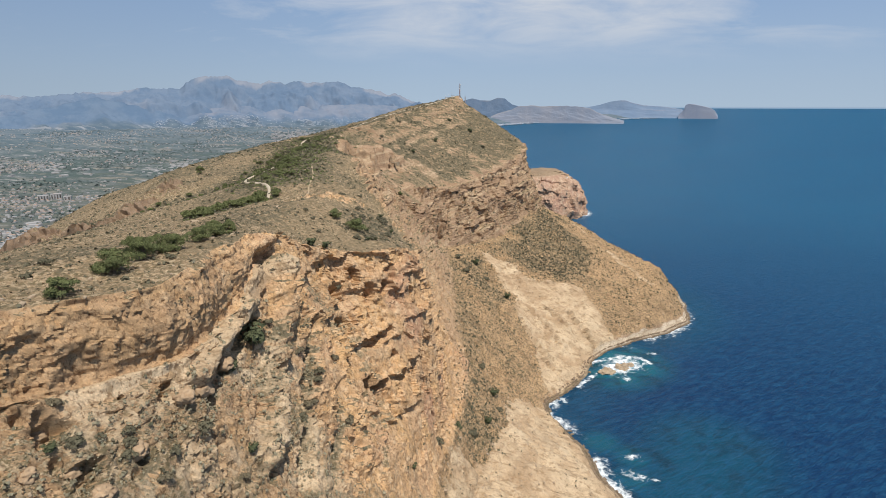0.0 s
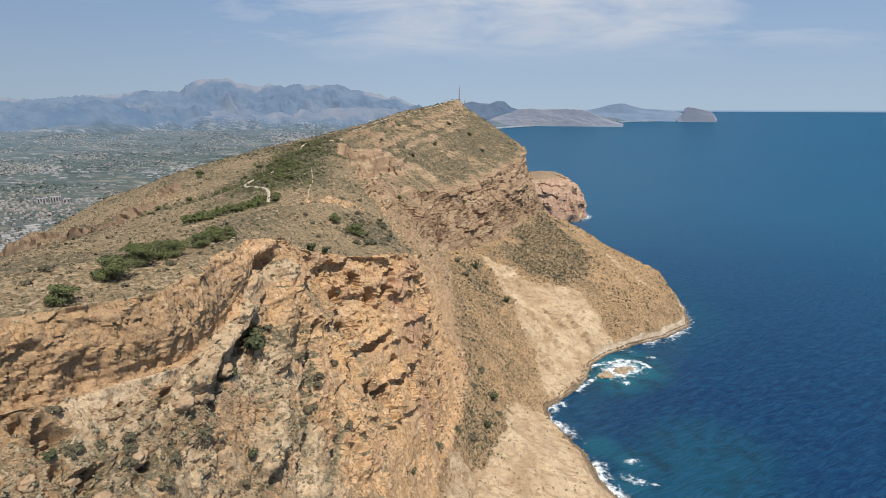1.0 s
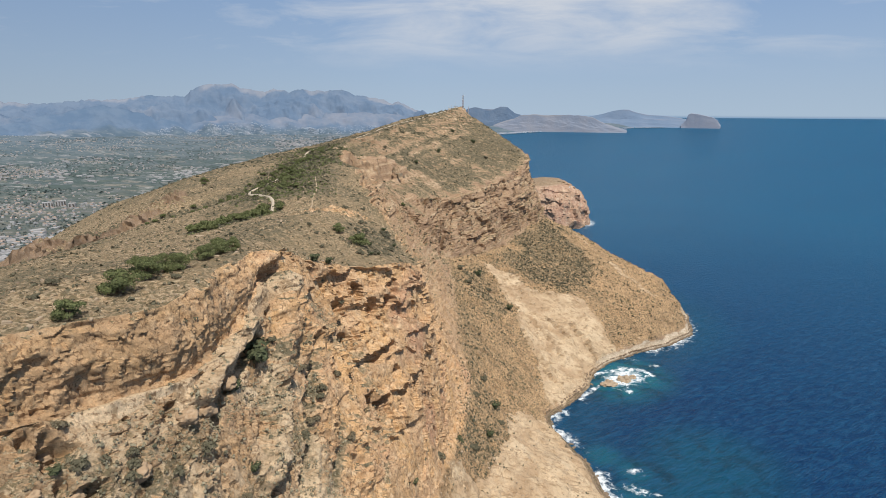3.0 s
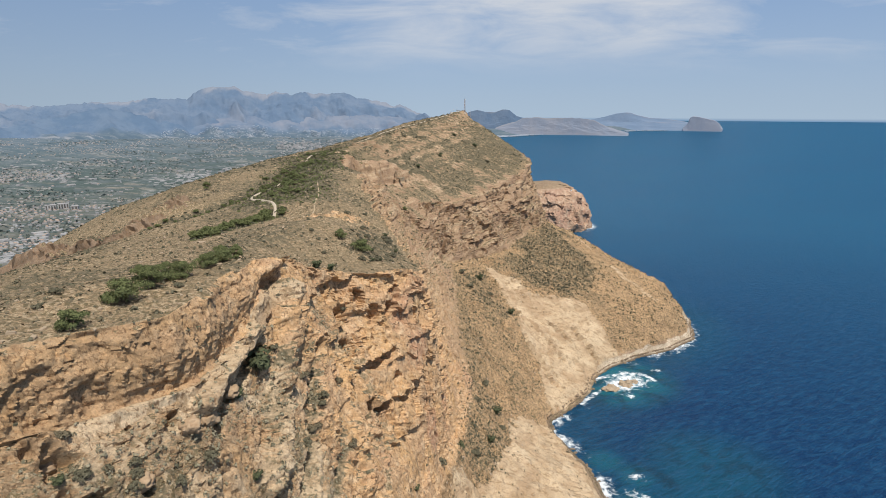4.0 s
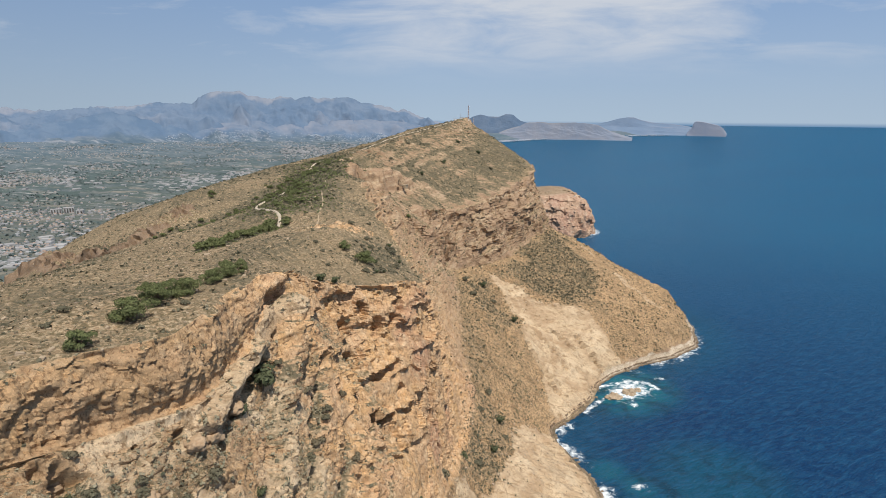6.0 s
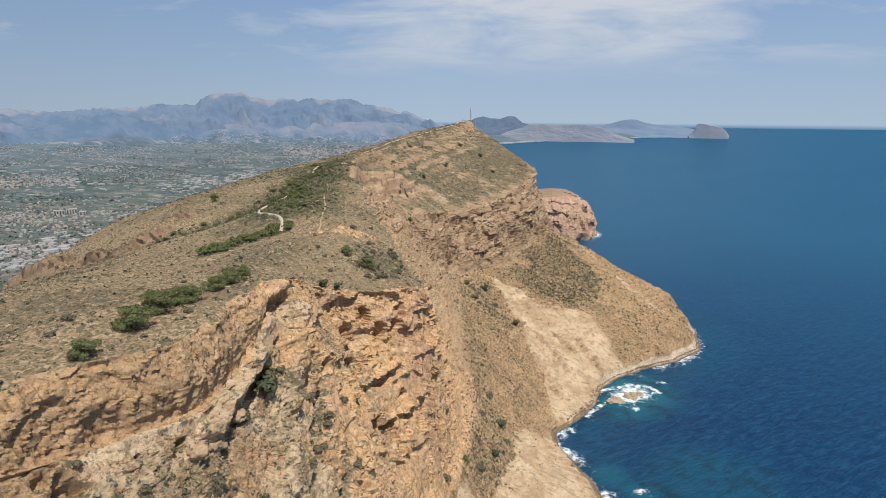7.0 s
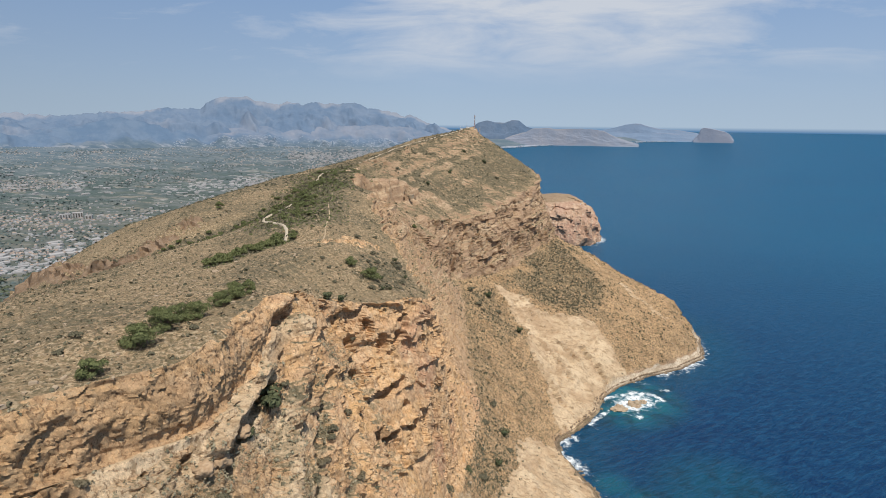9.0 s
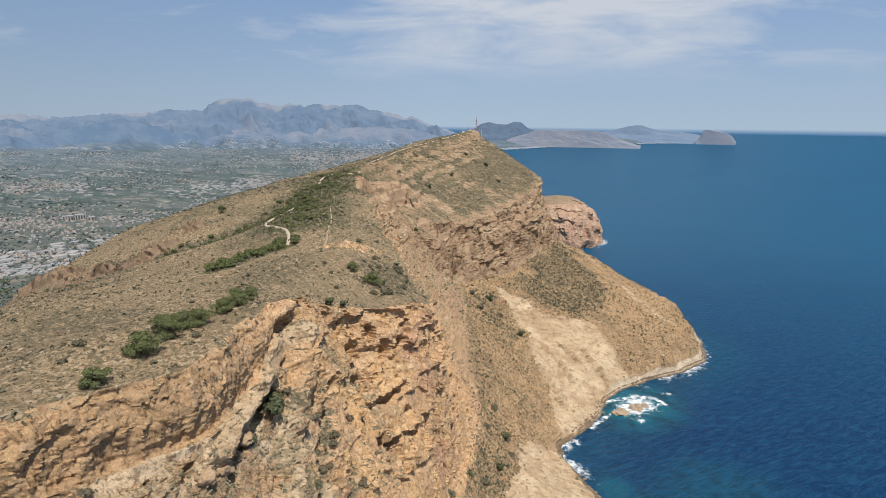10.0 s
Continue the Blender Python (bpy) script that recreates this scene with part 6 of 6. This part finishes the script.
# ---- the town on the plain ----
M_WALLS = plain_material("whitewashed walls", (0.45, 0.445, 0.44), (0.29, 0.285, 0.28), 0.02)
M_TILE = plain_material("clay roof tiles", (0.33, 0.225, 0.165), (0.40, 0.32, 0.26), 0.02)
M_SHED = plain_material("pale sheet roofs", (0.44, 0.42, 0.40), (0.26, 0.25, 0.24), 0.01)


def town_places(count, g, az0, az1, d0, d1, power, cluster):
    az = g.uniform(az0, az1, count * 6)
    D = d0 + (d1 - d0) * g.random(count * 6) ** power
    x, y = D * np.sin(np.radians(az)), D * np.cos(np.radians(az))
    dense = fbm(x / 420, y / 420, 0, 3, cluster) + 0.55 * smooth(2300, 1300, D)
    keep = np.flatnonzero((dense + g.normal(0, 0.18, dense.shape) > 0.27) & (az < coast_angle(D) - 1.5))[:count]
    return az[keep], D[keep]


def houses(name, label, az, D, lo, hi, tall, roofed, g, mats, ground_z=None):
    n = len(az)
    sx, sy = g.uniform(lo, hi, n), g.uniform(lo, hi, n) * 0.7
    h = g.uniform(tall * 0.6, tall * 1.3, n)
    a = g.choice([0.2, 1.77, 0.9], n) + g.normal(0, 0.1, n)
    kk = draw_in(D) / D
    base = far_place(az, D, plain_height(D) + 2.0 if ground_z is None else np.full(n, ground_z))
    shape = np.array([(-1, -1, -1), (1, -1, -1), (1, 1, -1), (-1, 1, -1), (-1, -1, 1), (1, -1, 1), (1, 1, 1), (-1, 1, 1), (-0.45, 0, 1.6), (0.45, 0, 1.6)], float)
    if not roofed:
        shape[8:] = [(-0.6, -0.6, 1.04), (0.6, 0.6, 1.04)]
    v = shape[None] * np.stack([sx / 2, sy / 2, h / 2], -1)[:, None]
    v[..., 2] += h[:, None] / 2 - 1.5
    c, s = np.cos(a)[:, None], np.sin(a)[:, None]
    v = np.stack([v[..., 0] * c - v[..., 1] * s, v[..., 0] * s + v[..., 1] * c, v[..., 2]], -1) * kk[:, None, None] + base[:, None]
    walls = [(0, 1, 5, 4), (1, 2, 6, 5), (2, 3, 7, 6), (3, 0, 4, 7)]
    roof = [(4, 5, 9, 8), (6, 7, 8, 9), (5, 6, 9, 9), (7, 4, 8, 8)] if roofed else [(4, 5, 6, 7)]
    if roofed:
        roof = roof[:2]
    f = np.array(walls + roof)
    me = mesh_arrays(name, v.reshape(-1, 3), (f[None] + 10 * np.arange(n)[:, None, None]).reshape(-1, 4), False)
    for m in mats:
        me.materials.append(m)
    me.polygons.foreach_set("material_index", np.tile([0] * 4 + [1] * len(roof), n).astype(np.int32))
    return tagged(new(name, me), label, "town", kind="stuff")


gt = np.random.default_rng(17)
houses("far_houses", "white houses with clay roofs scattered over the plain", *town_places(5200, gt, -62, 4, 1430, 7200, 1.25, 71), 5, 11, 5, True, gt, (M_WALLS, M_TILE))
houses("far_villas", "flat-roofed white villas across the plain", *town_places(3600, gt, -62, 4, 1430, 7600, 1.2, 77), 5, 12, 5, False, gt, (M_WALLS, M_WALLS))
houses("far_sheds", "pale sheds and greenhouses on the plain", *town_places(420, gt, -60, -8, 1450, 6000, 1.4, 83), 14, 34, 6, False, gt, (M_WALLS, M_SHED))


works_az, works_d = gt.uniform(-28, -17, 190), gt.normal(3050, 130, 190)
houses("far_works", "long pale warehouses along the road on the plain", works_az, works_d + 22 * (works_az + 22), 8, 28, 5, False, gt, (M_WALLS, M_SHED))
quarter_az, quarter_d = gt.uniform(-17, -7.5, 420), gt.normal(4900, 330, 420)
houses("far_quarter", "dense white town quarter beyond the ridge", quarter_az, quarter_d, 9, 26, 8, False, gt, (M_WALLS, M_SHED))


# white walls with the blue of the haze put into the colour
M_HILLTOWN = plain_material("hazed white walls", (0.52, 0.55, 0.59), (0.38, 0.41, 0.45), 0.02)


def coast_town():
    g = np.random.default_rng(29)
    az = np.concatenate([g.uniform(3.5, 9.5, 260), g.uniform(15.0, 23.5, 300)])
    D = np.interp(az, [3, 6.4, 15.3, 24.2], [9000, 10000, 13800, 18000]) * g.uniform(0.93, 1.0, len(az)) - 350
    return az, D


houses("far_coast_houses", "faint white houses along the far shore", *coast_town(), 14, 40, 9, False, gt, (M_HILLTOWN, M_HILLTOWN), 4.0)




def hill_town(count, az0, az1, seed):
    """Places on the foothills' lower slopes."""
    g = np.random.default_rng(seed)
    A, D, z, V = range_grids["backdrop_foothills"]
    w = ((A > az0) & (A < az1) & (V > 0.04) & (V < 0.48)) * (0.15 + smooth(-0.1, 0.3, fbm(A / 1.4, V * 5, 0, 3, seed)))
    i = g.choice(w.size, count, p=(w / w.sum()).ravel())
    return A.ravel()[i] + g.normal(0, 0.08, count), D.ravel()[i], z.ravel()[i] - 1.0


for az0, az1, count in ((-14.0, 0.5, 2200), (-27.0, -14.0, 900)):
    ha, hd, hz_ = hill_town(count, az0, az1, 37)
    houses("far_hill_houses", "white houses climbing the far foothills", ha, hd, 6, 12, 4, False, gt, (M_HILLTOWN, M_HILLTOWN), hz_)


def far_groves(name, label, count, seed, material, az0=-62, az1=2, d0=1150, d1=5950, spread=0.12):
    g = np.random.default_rng(seed)
    az, D = g.uniform(az0, az1, count * 4), d0 + (d1 - d0) * g.random(count * 4) ** 1.2
    x, y = D * np.sin(np.radians(az)), D * np.cos(np.radians(az))
    keep = np.flatnonzero((fbm(x / 300, y / 300, 0, 3, 91) > -spread - 0.5 * smooth(1900, 1400, D)) & (az < coast_angle(D) - 1.5))[:count]
    az, D = az[keep], D[keep]
    n = len(az)
    at = far_place(az, D, plain_height(D) + 2.0)
    kk = (draw_in(D) / D)[:, None, None]
    R = g.uniform(2.2, 6.5, (n, 1, 1))
    blades = 4
    d = g.normal(size=(n, blades, 3))
    d /= np.linalg.norm(d, axis=2, keepdims=True)
    d[..., 2] = np.abs(d[..., 2])
    c = at[:, None] + d * R * kk * [0.9, 0.9, 0.55]
    t1 = np.cross(d, g.normal(size=d.shape))
    t1 /= np.linalg.norm(t1, axis=2, keepdims=True)
    t2 = np.cross(d, t1)
    s = R * kk * 0.6
    v = np.stack([c - t1 * s, c + t2 * s, c + t1 * s, c - t2 * s], 2).reshape(-1, 3)
    me = mesh_arrays(name, v, np.arange(len(v)).reshape(-1, 4))
    me.materials.append(material)
    return tagged(new(name, me), label, "trees", kind="stuff")


# leaf colours greyed and blued, the haze over the plain put into them
M_GROVE = make_leaf_material("hazed groves", (0.088, 0.118, 0.115), (0.118, 0.146, 0.138), (0.105, 0.130, 0.124))
far_groves("far_trees", "dark groves and hedges between the fields", 13000, 19, M_GROVE)
M_FOOTWOOD = make_leaf_material("foot of the ridge pines", (0.070, 0.088, 0.055), (0.115, 0.132, 0.082), (0.092, 0.108, 0.068))
far_groves("foot_wood", "dark green pine wood at the foot of the ridge", 1900, 47, M_FOOTWOOD, -52, -30, 900, 1420, 0.9)


def apartment_building(az, D, wide, tall, turn):
    root = tagged(new("apartment_building"), "white high-rise apartment slab on the plain", "building", "apartment slabs")
    part("wall", box_mesh("wall", (wide, 16, tall), (0, 0, tall / 2), 0.2), M_WALLS, root)
    part("roof", box_mesh("roof", (wide + 1, 17, 1.2), (0, 0, tall + 0.55), 0.1), M_SHED, root)
    bays = int(wide / 7)
    for i in range(bays):
        x = -wide / 2 + (i + 0.5) * wide / bays
        win = part("window", box_mesh("window", (wide / bays * 0.5, 0.6, tall * 0.82), (x, -8.2, tall * 0.5), 0.05), M_HOLE, root, "dark column of windows")
        for s in range(4):
            part("balcony", box_mesh("balcony", (wide / bays * 0.56, 1.2, 0.5), (x, -8.8, tall * (0.18 + 0.2 * s)), 0.03), M_WALLS, win)
    p = far_place(az, D, plain_height(D) + 1.5)
    s = float(draw_in(D) / D)
    root.matrix_world = Matrix.Translation(p) @ Matrix.Rotation(radians(turn), 4, "Z") @ Matrix.Scale(s, 4)


apartment_building(-36.1, 2190.0, 30.0, 15.0, 30)
apartment_building(-35.2, 2200.0, 30.0, 16.0, 34)
apartment_building(-34.4, 2150.0, 20.0, 12.0, 22)
